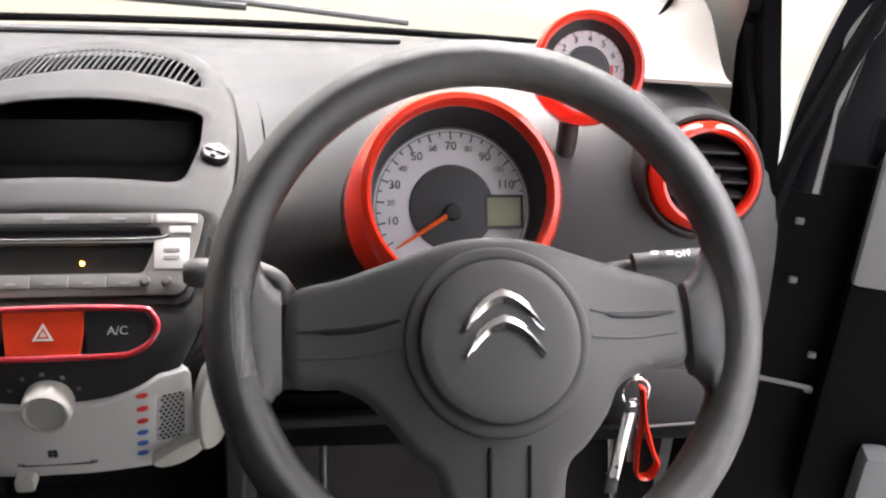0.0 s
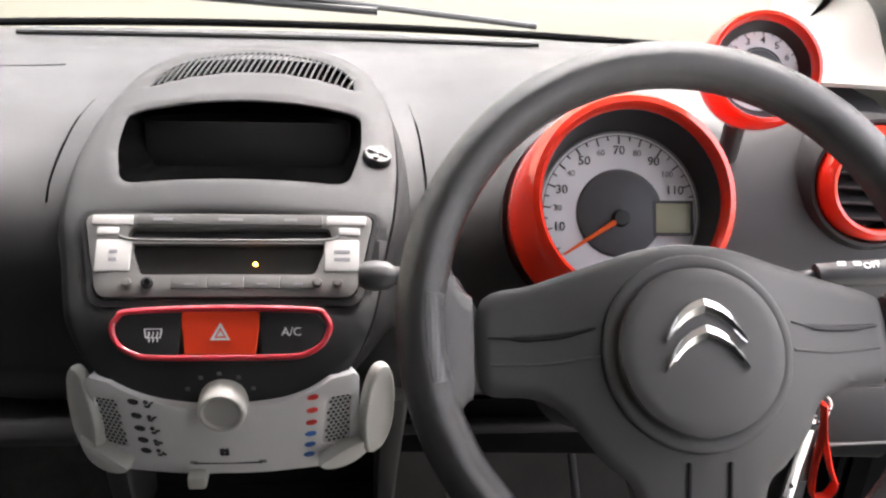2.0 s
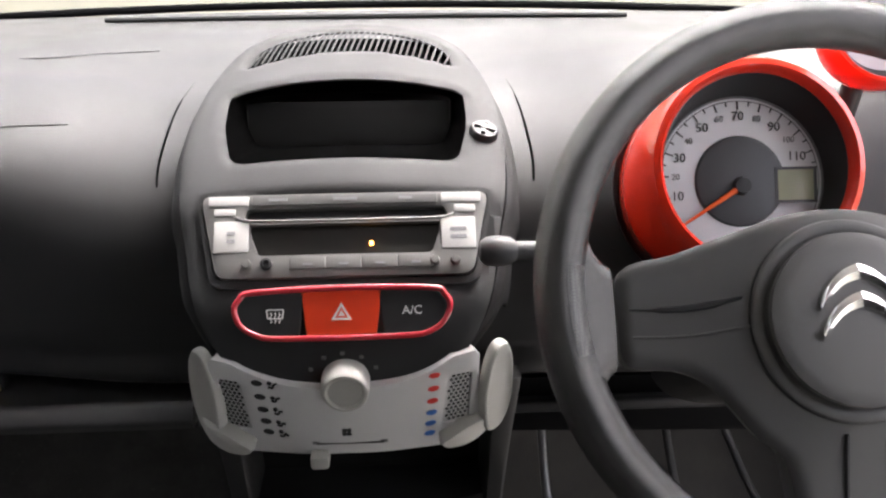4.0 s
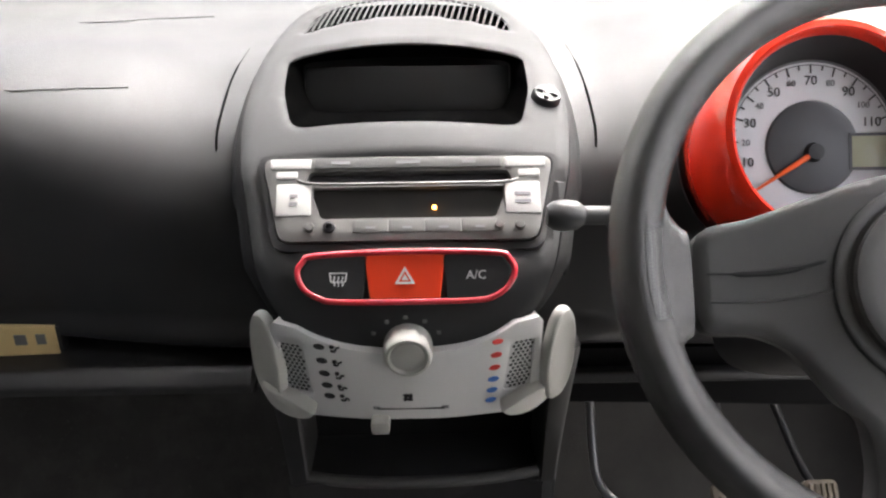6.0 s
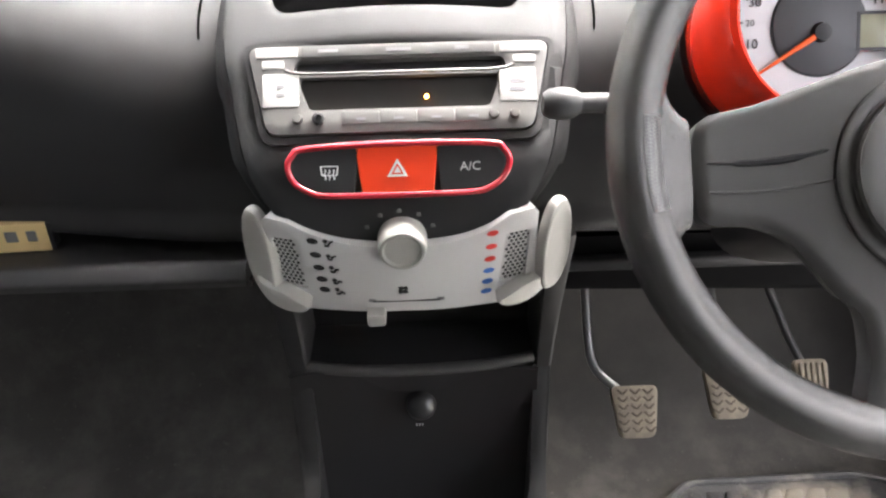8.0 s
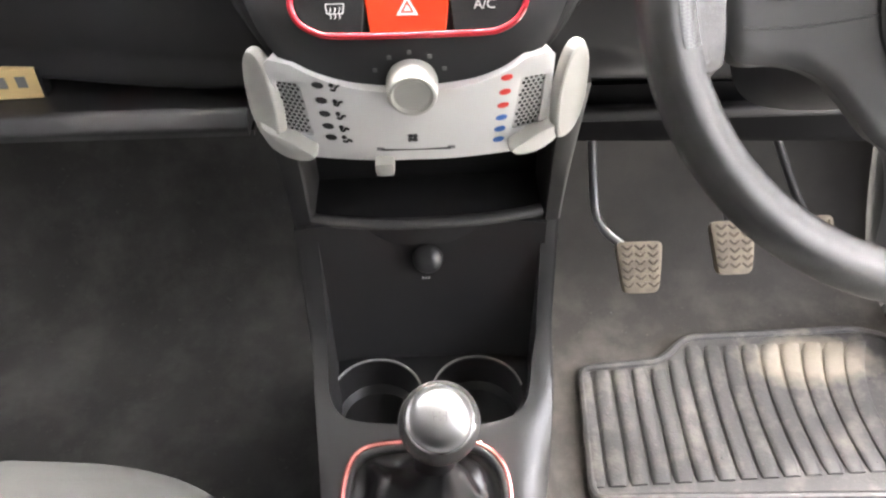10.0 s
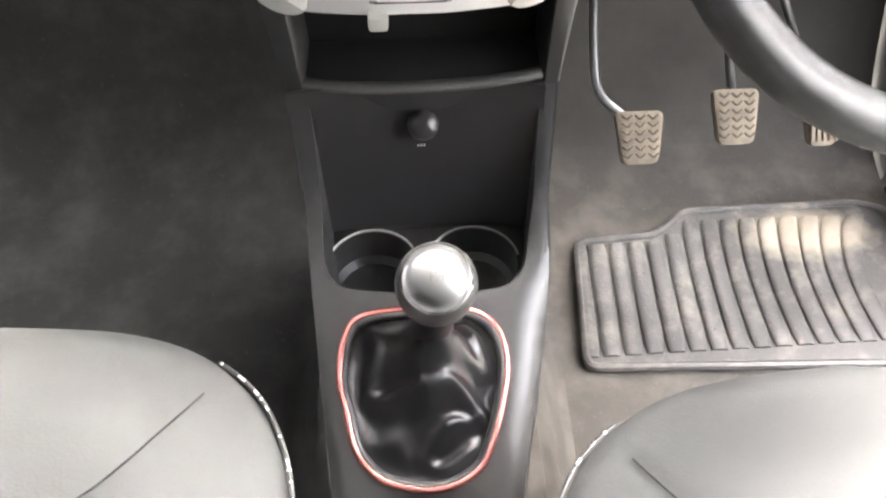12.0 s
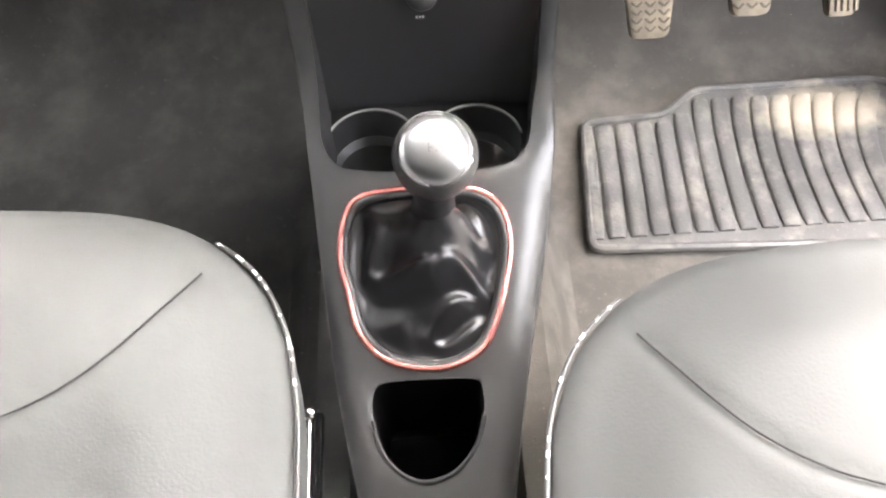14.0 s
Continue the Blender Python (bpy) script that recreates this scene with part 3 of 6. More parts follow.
part("sail_panel", grid(lambda u, v: (0.012 + 0.03 * v + 0.13 * max(0.0, v - 0.3) ** 2 + 0.42 * u, 0.02 + 0.01 * v, 0.58 + 0.42 * v), 10, 12, 0.02), M_PAINT, door, "black mirror sail and window frame")
part("trim_card", box((0.55, -0.02, 0.45), (0.86, 0.03, 0.50), 0.015), M_DEEP, door)
part("card_insert", box((0.50, -0.035, 0.64), (0.76, 0.02, 0.19), 0.012), M_WOVENGREY, door, "grey textured insert")
part("pocket", box((0.53, -0.05, 0.255), (0.70, 0.05, 0.16), 0.02), M_WOVENGREY, door, "dark grey door pocket")
for x, z in ((0.053, 0.607), (0.061, 0.53), (0.105, 0.431), (0.112, 0.38)):
    part("bolt", box((x, -0.012, z), (0.010, 0.006, 0.008), 0.002), M_KNOBGREY, door, "small grey bolt")
part("check_strap", tube([(-0.06, -0.02, 0.395), (0.112, -0.02, 0.388)], 0.0032, n=6), M_KNOBGREY, door, "grey metal check strap")

# ---- dashboard ----
dash = thing("dashboard", None, "grey plastic dashboard with open passenger shelf", "dashboard")
PASS = [(1.205, 0.770), (1.13, 0.776), (1.06, 0.779), (0.99, 0.781), (0.93, 0.783), (0.86, 0.780), (0.805, 0.770), (0.764, 0.753), (0.742, 0.733), (0.733, 0.708), (0.732, 0.675), (0.739, 0.635), (0.748, 0.600), (0.758, 0.570), (0.767, 0.540), (0.92, 0.5285)]
DRIV = [(1.205, 0.770), (1.13, 0.776), (1.06, 0.779), (0.99, 0.781), (0.94, 0.782), (0.885, 0.775), (0.843, 0.759), (0.813, 0.738), (0.790, 0.713), (0.773, 0.684), (0.761, 0.650), (0.754, 0.61), (0.750, 0.57), (0.755, 0.53), (0.80, 0.50), (0.92, 0.50)]
CENT = [(1.205, 0.770), (1.13, 0.776), (1.06, 0.778), (1.02, 0.771), (0.95, 0.760), (0.88, 0.748), (0.835, 0.731), (0.800, 0.711), (0.775, 0.689), (0.760, 0.662), (0.752, 0.635), (0.746, 0.610), (0.744, 0.59), (0.744, 0.565), (0.746, 0.535), (0.92, 0.528)]


def dash_fn(x0, x1):
    def fn(u, v):
        x = x0 + (x1 - x0) * u
        k = smoothstep(-0.1, 0.16, x)
        p = along(PASS, v).lerp(along(DRIV, v), k)
        p = p.lerp(along(CENT, v), smoothstep(0.36, 0.14, -x) if x < 0 else smoothstep(0.30, 0.14, x))
        y, z = p[0], p[1]
        z -= 0.065 * smoothstep(0.117, 0.104, abs(x)) * smoothstep(0.735, 0.77, y) * smoothstep(0.94, 0.89, y)
        e = max(0.0, (x - 0.575) / 0.075)
        if e > 0:
            y += 0.035 * e ** 3 * smoothstep(1.0, 0.80, y)
            z = min(z, 0.783 - 0.11 * e * e)
        e = max(0.0, (-x - 0.56) / 0.10)
        y += 0.08 * e ** 3 * smoothstep(1.0, 0.80, y)
        y -= 0.15 * x * x * smoothstep(0.95, 1.2, p[0])
        return (x, y, z)
    return fn


part("moulded_pad", grid(dash_fn(-0.66, 0.652), 140, 116, 0.006), M_DASH, dash, "grained charcoal plastic")
part("defroster_slot", grid(lambda u, v: (-0.275 + 0.575 * u, 1.112 + 0.030 * v - 0.15 * (-0.285 + 0.60 * u) ** 2, 0.7815), 30, 2, 0.003), M_INK, dash, "narrow black defroster slot")
part("slot_lip", tube([(-0.28 + 0.585 * i / 30, 1.111 - 0.15 * (-0.28 + 0.585 * i / 30) ** 2, 0.7805) for i in range(31)], 0.0026, n=6), M_DASH, dash)
part("shelf_back", box((-0.40, 0.915, 0.55), (0.54, 0.012, 0.09), 0.002), M_BIN, dash)
part("shelf_floor", box((-0.395, 0.81, 0.522), (0.53, 0.22, 0.010), 0.002), M_BIN, dash)
part("shelf_lip", loft([[(x, y, z) for y, z in ((0.6965, 0.524), (0.6965, 0.5265), (0.698, 0.5285), (0.7045, 0.5355), (0.707, 0.5365), (0.712, 0.5365), (0.712, 0.524))] for x in (-0.66, -0.13)]), M_BLACK, dash, "dark grey shelf lip")
part("under_panel", grid(lambda u, v: (-0.66 + 0.53 * u, 0.715 + 0.30 * v, 0.513 - 0.06 * v ** 2), 10, 10, 0.006), M_BLACK, dash)
part("knee_panel", grid(lambda u, v: (0.13 + 0.51 * u, 0.766 + 0.154 * v, 0.490 - 0.02 * v), 10, 10, 0.006), M_BLACK, dash)
part("knee_lip", box((0.30, 0.760, 0.4875), (0.34, 0.010, 0.011), 0.0035, 3), M_BLACK, dash, "dark lip under the dashboard")
# near-black colour stands in for the shade under the dashboard
part("knee_bolster", grid(lambda u, v: (0.135 + 0.50 * u, 0.775 + 0.012 * v + 0.05 * max(0.0, v - 0.75) * 4 * (v - 0.75), 0.512 - (0.078 + 0.022 * u) * v + 0.010 * max(0.0, v - 0.8) * 5), 24, 16, 0.006), M_DEEP, dash, "lower knee panel, blackened for the shade under the dash")


def dash_at(x, y):
    """The dashboard's upper surface over a place in the plan."""
    f = dash_fn(x, x)
    return min((Vector(f(0, 0.8 * i / 400)) for i in range(401)), key=lambda p: abs(p.y - y))


# black tubes that draw the shade line beside the fascia's shoulder
for sgn in (-1, 1):
    pts = [(0.1455, 0.908), (0.1505, 0.870), (0.1540, 0.835), (0.1565, 0.800), (0.1555, 0.782)]
    part("shoulder_shade", tube(smooth_path([dash_at(sgn * x, y) + Vector((0, -0.0002, 0.0003)) for x, y in pts], 5), 0.0011, n=8, taper=[0.2, 0.7, 1, 0.9, 0.3]), M_SHADE, dash, "dark line drawn for the shade round the fascia's shoulder")
for pts in ([(-0.62, 0.762), (-0.45, 0.766), (-0.309, 0.777), (-0.27, 0.7965), (-0.231, 0.818)], [(-0.62, 0.86), (-0.45, 0.885), (-0.295, 0.9165), (-0.249, 0.955), (-0.194, 0.987)]):
    part("airbag_seam", tube(smooth_path([dash_at(x, y) for x, y in pts], 5), 0.0007, n=6), M_CONSOLE, dash, "thin dark seam")

# ---- centre fascia, a curved shield with a display hood, radio and switches ----
SPINE = [(0.655, 0.46), (0.649, 0.534), (0.644, 0.594), (0.659, 0.646), (0.690, 0.684), (0.718, 0.713), (0.752, 0.732), (0.791, 0.748), (0.838, 0.763), (0.90, 0.7765), (0.96, 0.787), (1.03, 0.789)]
LEN = [0.0]
for a, b in zip(SPINE, SPINE[1:]):
    LEN.append(LEN[-1] + math.dist(a, b))


def spine(s):
    """Place and outward normal on the fascia's middle line, s metres up from its foot."""
    i = 0
    while i < len(LEN) - 2 and s > LEN[i + 1]:
        i += 1
    f = lambda q: along(SPINE, (i + max(0.0, min(1.0, (q - LEN[i]) / (LEN[i + 1] - LEN[i])))) / (len(SPINE) - 1))
    p, d = f(s), (f(min(LEN[-1], s + 0.002)) - f(max(0.0, s - 0.002)))
    d.normalize()
    return p, Vector((0, -d[1], d[0]))


def s_of(y=None, z=None):
    k = 1 if z is not None else 0
    w = z if z is not None else y
    return min((abs(spine(LEN[1] + (LEN[-1] - LEN[1]) * i / 600)[0][k] - w), LEN[1] + (LEN[-1] - LEN[1]) * i / 600) for i in range(601))[1]


def fascia_fn(x, s):
    p, n = spine(s)
    back = 0.9 * x * x
    return Vector((x, p[0], p[1])) - n * back, (n + Vector((1.8 * x, 0, 0))).normalized()


S_HZ, S_RB, S_RT, S_DB, S_DT = s_of(z=0.645), s_of(z=0.6625), s_of(z=0.7155), s_of(y=0.753), s_of(y=0.853)
S_END = s_of(y=1.015)
S0 = s_of(z=0.560)
half = [(0.0, S0), (0.058, S0), (0.066, s_of(z=0.585)), (0.0935, s_of(z=0.618)), (0.1090, s_of(z=0.65)), (0.1190, s_of(z=0.69)), (0.1265, s_of(z=0.72)), (0.1310, s_of(y=0.79)), (0.1275, s_of(y=0.86)),
        (0.118, s_of(y=0.91)), (0.103, s_of(y=0.955)), (0.077, s_of(y=0.99)), (0.04, s_of(y=1.008)), (0.0, S_END)]
smooth_half = [tuple(p) for p in smooth_path(half[1:-1], 5)]
outline = dense([(0.0, S0)] + smooth_half + [(0.0, S_END)] + [(-x, s) for x, s in reversed(smooth_half)], 0.006)
disp_hole = dense(rounded([(-0.0885, S_DB), (0.0905, S_DB), (0.101, S_DB + 0.05), (0.101, S_DT), (0.05, S_DT + 0.008), (0.0, S_DT + 0.010), (-0.05, S_DT + 0.008), (-0.102, S_DT), (-0.1, S_DB + 0.05)], 0.014), 0.006)
radio_hole = dense(rounded([(-0.0965, S_RB + 0.001), (0.1015, S_RB + 0.001), (0.1155, S_RT), (-0.1105, S_RT)], 0.012), 0.006)
G0, G1 = s_of(y=0.922), s_of(y=0.980)
gl = [(0.094 * math.cos(a), s_of(y=0.902) + (G1 - s_of(y=0.902)) * math.sin(a) ** 0.8) for a in [math.pi * i / 24 for i in range(25)]]
gl_low = [(-0.094 + 0.188 * i / 16, s_of(y=0.902) + (G0 - s_of(y=0.902)) * (1 - (i / 8 - 1) ** 2)) for i in range(1, 16)]
grille_hole = dense(gl + gl_low, 0.006)
fascia = thing("centre_fascia", None, "charcoal plastic centre fascia with display hood and slatted demister grille", "fascia")
part("shield", sheet(outline, [disp_hole, radio_hole, grille_hole], 0.006, fascia_fn, 0.004, 0.0025, 0.005), M_FASCIA, fascia)

# dark side cheeks behind the shield's edge
for sgn in (-1, 1):
    pts = [(x + 0.009, s) for x, s in smooth_half if s < s_of(y=0.93)]

    def cheek(u, v, pts=pts, sgn=sgn):
        i = u * (len(pts) - 1)
        k = min(int(i), len(pts) - 2)
        x, s = Vector(pts[k]).lerp(Vector(pts[k + 1]), i - k)
        p, n = spine(s)
        return Vector((sgn * (x - 0.010 * (1 - v) ** 4 + 0.002 + 0.010 * v), p[0], p[1])) - n * (0.9 * x * x + 0.006 + 0.12 * v ** 1.5)
    part("side_trim", grid(cheek, 60, 10, 0.004), M_DASHLOW, fascia, "darker recessed edge trim")

# slats of the demister grille
n_slat = 32
for i in range(n_slat):
    x = -0.0905 + 0.181 * i / (n_slat - 1)
    c = max(0.0, 1 - (x / 0.094) ** 2)
    lo = s_of(y=0.902) + (G0 - s_of(y=0.902)) * c
    hi = s_of(y=0.902) + (G1 - s_of(y=0.902)) * c ** 0.4
    pts = []
    for j in range(7):
        q, nrm = fascia_fn(x + 0.007 * (j / 6 - 0.5), lo + (hi - lo) * j / 6)
        pts.append(q - nrm * 0.0022)
    part("slat", tube(pts, 0.0010, n=6, flat=1.0), M_FASCIA, fascia)
# close black sheet that paints the duct's darkness under the slats
part("grille_back", grid(lambda u, v: fascia_fn(-0.1 + 0.2 * u, s_of(y=0.88) + (G1 + 0.004 - s_of(y=0.88)) * v)[0] - Vector((0, 0, 0.0095)), 20, 8, 0.0), M_SHADE, fascia, "black sheet standing for the shade below the slats")

# display hood: a deep box, its shade put into the wall colour, dark screen behind
p0, n0 = spine(S_DB)
p1, n1 = spine(S_DT)


def hood(u, v):
    """Walls that run from the opening to the screen."""
    x, s = disp_hole[int(round(u * len(disp_hole))) % len(disp_hole)]
    q, nrm = fascia_fn(x, s)
    k = (s - S_DB) / (S_DT - S_DB)
    back = Vector((x * 0.9, 0.845 + 0.02 * k, 0.712 + 0.038 * k))
    return (q - nrm * 0.002).lerp(back, v)


part("hood_wall", grid(hood, len(disp_hole), 6, 0.0), M_SHADE, fascia, "inner hood wall, coloured as black as its shade")
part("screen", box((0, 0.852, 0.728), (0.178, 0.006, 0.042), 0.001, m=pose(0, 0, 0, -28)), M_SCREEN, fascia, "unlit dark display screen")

# small round joystick button beside the display
q, nrm = fascia_fn(0.1135, s_of(y=0.789))
joy = thing("display_button", Matrix.Translation(q) @ nrm.to_track_quat('Z', 'Y').to_matrix().to_4x4(), "small round grey four-way button", "button")
part("base", lathe([(0, -0.004), (0.0122, -0.004), (0.0122, 0.003), (0.0105, 0.0055), (0, 0.006)], 28), M_BLACK, joy, "dark grey base")
for a in range(4):
    part("key", box((0.0062 * math.cos(a * math.pi / 2 + 0.78), 0.0062 * math.sin(a * math.pi / 2 + 0.78), 0.0065), (0.0052, 0.0042, 0.003), 0.0012, m=pose(0, 0, 0, 0, 0, 45 + 90 * a)), M_STALK, joy, "grey segment")
part("centre", lathe([(0, 0.0085), (0.003, 0.008), (0.0035, 0.005)], 16), M_KNOBGREY, joy)

# ---- radio ----
ry0, rz0 = spine((S_RB + S_RT) / 2)[0]
RT = math.degrees(math.atan2(spine(S_RT)[0][0] - spine(S_RB)[0][0], spine(S_RT)[0][1] - spine(S_RB)[0][1]))
radio = thing("car_radio", frame_at((0.0026, ry0 + 0.004, rz0 - 0.003), RT), "silver car radio with black display and disc slot", "radio")
RH = (S_RT - S_RB) / 2
part("surround", sheet(dense(rounded([(-0.0985, -RH - 0.001), (0.0985, -RH - 0.001), (0.1130, RH + 0.001), (-0.1130, RH + 0.001)], 0.011), 0.006),
                       [dense(rounded([(-0.095, -RH + 0.0045), (0.095, -RH + 0.0045), (0.1095, RH - 0.002), (-0.1095, RH - 0.002)], 0.009), 0.006)], 0.004, flat, 0.012, 0.001, 0.002), M_BLACK, radio, "black frame")
face = dense(rounded([(-0.0940, -RH + 0.0055), (0.0940, -RH + 0.0055), (0.1085, RH - 0.0030), (-0.1085, RH - 0.0030)], 0.009), 0.005)
win = dense(rounded([(-0.064, -0.0145), (0.064, -0.0145), (0.0725, 0.0100), (-0.0725, 0.0100)], 0.004), 0.005)
slot = dense(rounded([(-0.076, 0.0135), (0.077, 0.0135), (0.074, 0.0225), (-0.073, 0.0225)], 0.003), 0.005)
part("face", sheet(face, [win, slot], 0.005, lambda x, y: ((x, y, 0.004 - 0.15 * x * x), Vector((0.3 * x, 0, 1)).normalized()), 0.010, 0.0012, 0.003), M_SILVER, radio, "silver front plate")
part("display", plate(dense(rounded([(-0.070, -0.017), (0.070, -0.017), (0.078, 0.0125), (-0.078, 0.0125)], 0.004), 0.01), -0.006, -0.0035), M_SMOKE, radio, "dark smoked display")
part("slot_back", box((0, 0.018, -0.006), (0.156, 0.014, 0.003), 0.001), M_INK, radio, "black disc slot")
part("slot_lip", tube(smooth_path([(-0.081, 0.0160, 0.0028), (-0.076, 0.0135, 0.0038), (-0.06, 0.0120, 0.0044), (0, 0.0115, 0.0052), (0.06, 0.0120, 0.0044), (0.076, 0.0135, 0.0038), (0.081, 0.0160, 0.0028)], 6), 0.0012, n=8), M_SILVER, radio, "bright lip under the disc slot")
part("top_band", box((0.0, 0.0285, 0.0042), (0.138, 0.0085, 0.002), 0.0008), M_KNOBGREY, radio, "grey top band")
for x, w in ((-0.05, 0.014), (0.0, 0.018), (0.045, 0.010)):
    part("marking", box((x, 0.0285, 0.0054), (w, 0.0024, 0.0004), 0), M_INKGREY, radio)
for sgn in (-1, 1):
    part("preset_button", box((sgn * 0.0870, 0.0288, 0.0012), (0.030, 0.0078, 0.005), 0.0012), M_BUTTON, radio, "pale top button")
    part("rocker_button", box((sgn * 0.0895, 0.0200, 0.0016), (0.016, 0.006, 0.004), 0.001), M_BUTTON, radio)
    part("button_gap", box((sgn * 0.0840, 0.0005, 0.0002), (0.0278, 0.0268, 0.0062), 0.0022, m=pose(0, 0, 0, 0, sgn * 1.3, 0)), M_KNOBGREY, radio)
    part("big_button", box((sgn * 0.0840, 0.0005, 0.0014), (0.0265, 0.0255, 0.005), 0.002, m=pose(0, 0, 0, 0, sgn * 1.3, 0)), M_BUTTON, radio, "pale square button")
    for k in range(2):
        part("marking", box((sgn * 0.0840, 0.003 - 0.006 * k, 0.0041), (0.012 if sgn > 0 else 0.006, 0.0028, 0.0004), 0), M_INKGREY, radio)
for x in (-0.072, 0.066, 0.081):
    part("round_button", lathe([(0, 0.0075), (0.003, 0.007), (0.0036, 0.005), (0.0036, 0.001)], 16), M_SILVER, radio).matrix_local = pose(x, -0.0215, 0)
part("volume_socket", lathe([(0, 0.0045), (0.0022, 0.0045), (0.0026, 0.0065), (0.0042, 0.006), (0.0046, 0.002)], 20), M_INK, radio, "dark round socket").matrix_local = pose(-0.0575, -0.0215, 0)
for i in range(4):
    part("strip_button", box((-0.0275 + 0.0265 * i, -0.0212, 0.0026), (0.0258, 0.0095, 0.004), 0.0008), M_SILVER, radio)
    part("marking", box((-0.0275 + 0.0265 * i, -0.0225, 0.0048), (0.007, 0.0018, 0.0004), 0), M_INKGREY, radio)
part("amber_light", lathe([(0, 0.0), (0.0014, -0.0006), (0.0016, -0.003)], 14), M_AMBER, radio, "small glowing amber light").matrix_local = pose(0.019, -0.0045, -0.0012)

# ---- hazard and climate switches in a red frame ----
hy, hz = spine(S_HZ)[0]
switches = thing("switch_panel", frame_at((-0.0003, hy + 0.0025, hz - 0.0008), 29), "three-button switch strip in a red surround", "switch panel")
strip = [(-0.0785, 0.004), (-0.0745, 0.0125), (-0.064, 0.0172), (0.0, 0.0195), (0.066, 0.0180), (0.0765, 0.0130), (0.0805, 0.004), (0.0755, -0.0085), (0.064, -0.0165), (0.05, -0.0188), (0.0, -0.0195), (-0.05, -0.0188), (-0.0625, -0.016), (-0.074, -0.0085)]
so = dense([tuple(p) for p in smooth_path([Vector((x, y, 0)).to_2d() for x, y in strip], 5, True)], 0.004)
si = [(x * 0.955, y * 0.84) for x, y in so]
part("surround", tube([(x * 0.977, y * 0.92, 0.0035) for x, y in so], 0.0024, True, 10), M_REDTRIM, switches, "glossy red surround")


for nm, x0, x1, m_, lb in (("demist_button", -0.2, -0.0285, M_BLACK, "black button"), ("hazard_button", -0.0272, 0.0272, M_HAZARD, "bright red hazard button"), ("climate_button", 0.0285, 0.2, M_BLACK, "black button")):
    poly = [(min(max(x, x0 - (0.13 * y if x0 > -0.1 else 0)), x1 + (0.13 * y if x1 < 0.1 else 0)), y) for x, y in [(p[0] * 0.985, p[1] * 0.97) for p in si]]
    clean = [p for i, p in enumerate(poly) if math.dist(p, poly[i - 1]) > 1e-5]
    b = part(nm, plate(clean, -0.002, 0.0045, 0.0008), m_, switches, lb)
    if nm == "hazard_button":
        tri = [(0.0085 * math.sin(a), 0.0085 * math.cos(a) - 0.001) for a in (0, 2.0944, 4.18879)]
        tri2 = [(x * 0.62, (y + 0.001) * 0.62 - 0.001) for x, y in tri]
        part("triangle", sheet(dense(tri, 0.003), [dense(tri2, 0.003)], 0.002, lambda x, y: ((x, y, 0.0052), (0, 0, 1)), 0.0008), M_WHITE, b, "white warning triangle", smooth=False)
        part("triangle_core", plate([(x * 0.35, (y + 0.001) * 0.35 - 0.001) for x, y in tri], 0.0044, 0.0052, 0.0), M_WHITE, b, smooth=False)
    elif nm == "climate_button":
        lettering("writing", "A/C", 0.0088, pose(0.0510, 0.0005, 0.0049), M_WHITE, b)
    else:
        w_ = rounded([(-0.0065, 0.0035), (0.0065, 0.0035), (0.0055, -0.0035), (-0.0055, -0.0035)], 0.001)
        part("window_symbol", sheet(dense(w_, 0.002), [dense([(x * 0.86, y * 0.8) for x, y in w_], 0.002)], 0.001, lambda x, y: ((x - 0.0475, y, 0.0050), (0, 0, 1)), 0.0006), M_WHITE, b, "white rear window symbol", smooth=False)
        for k in range(3):
            part("heat_line", tube([(-0.0505 + 0.003 * k + 0.0006 * math.sin(j * 1.6), 0.001 - 0.0012 * j, 0.0050) for j in range(7)], 0.0004, n=5), M_WHITE, b)

# ---- heater panel ----
heater = thing("heater_panel", frame_at((0.0, 0.6425, 0.575), -4.5), "pale heater control panel with fan dial and side levers", "heater controls")
arc = [(-0.082, 0.0350), (-0.066, 0.0280), (-0.045, 0.0225), (-0.022, 0.0200), (0.0, 0.0192), (0.022, 0.0200), (0.045, 0.0225), (0.064, 0.0280), (0.080, 0.0365)]
pan = [tuple(p) for p in smooth_path([Vector((x, y)) for x, y in arc], 4)] + [(0.097, 0.0375), (0.1005, 0.033), (0.1, -0.038), (0.094, -0.0465), (0.05, -0.0430), (0.0, -0.041), (-0.05, -0.0430), (-0.096, -0.0465), (-0.102, -0.038), (-0.1005, 0.032), (-0.097, 0.036)]


def bow(x):
    """How far the panel stands out at x: it bends back towards its ends."""
    return 0.006 - 2.0 * x * x


def pan_fn(x, y):
    return (x, y, bow(x)), Vector((4.0 * x, 0, 1)).normalized()


def onto(x, y, lift):
    """Flat on the panel's bowed face."""
    return pose(x, y, bow(x) + lift, 0, math.degrees(math.atan(4.0 * x)), 0)


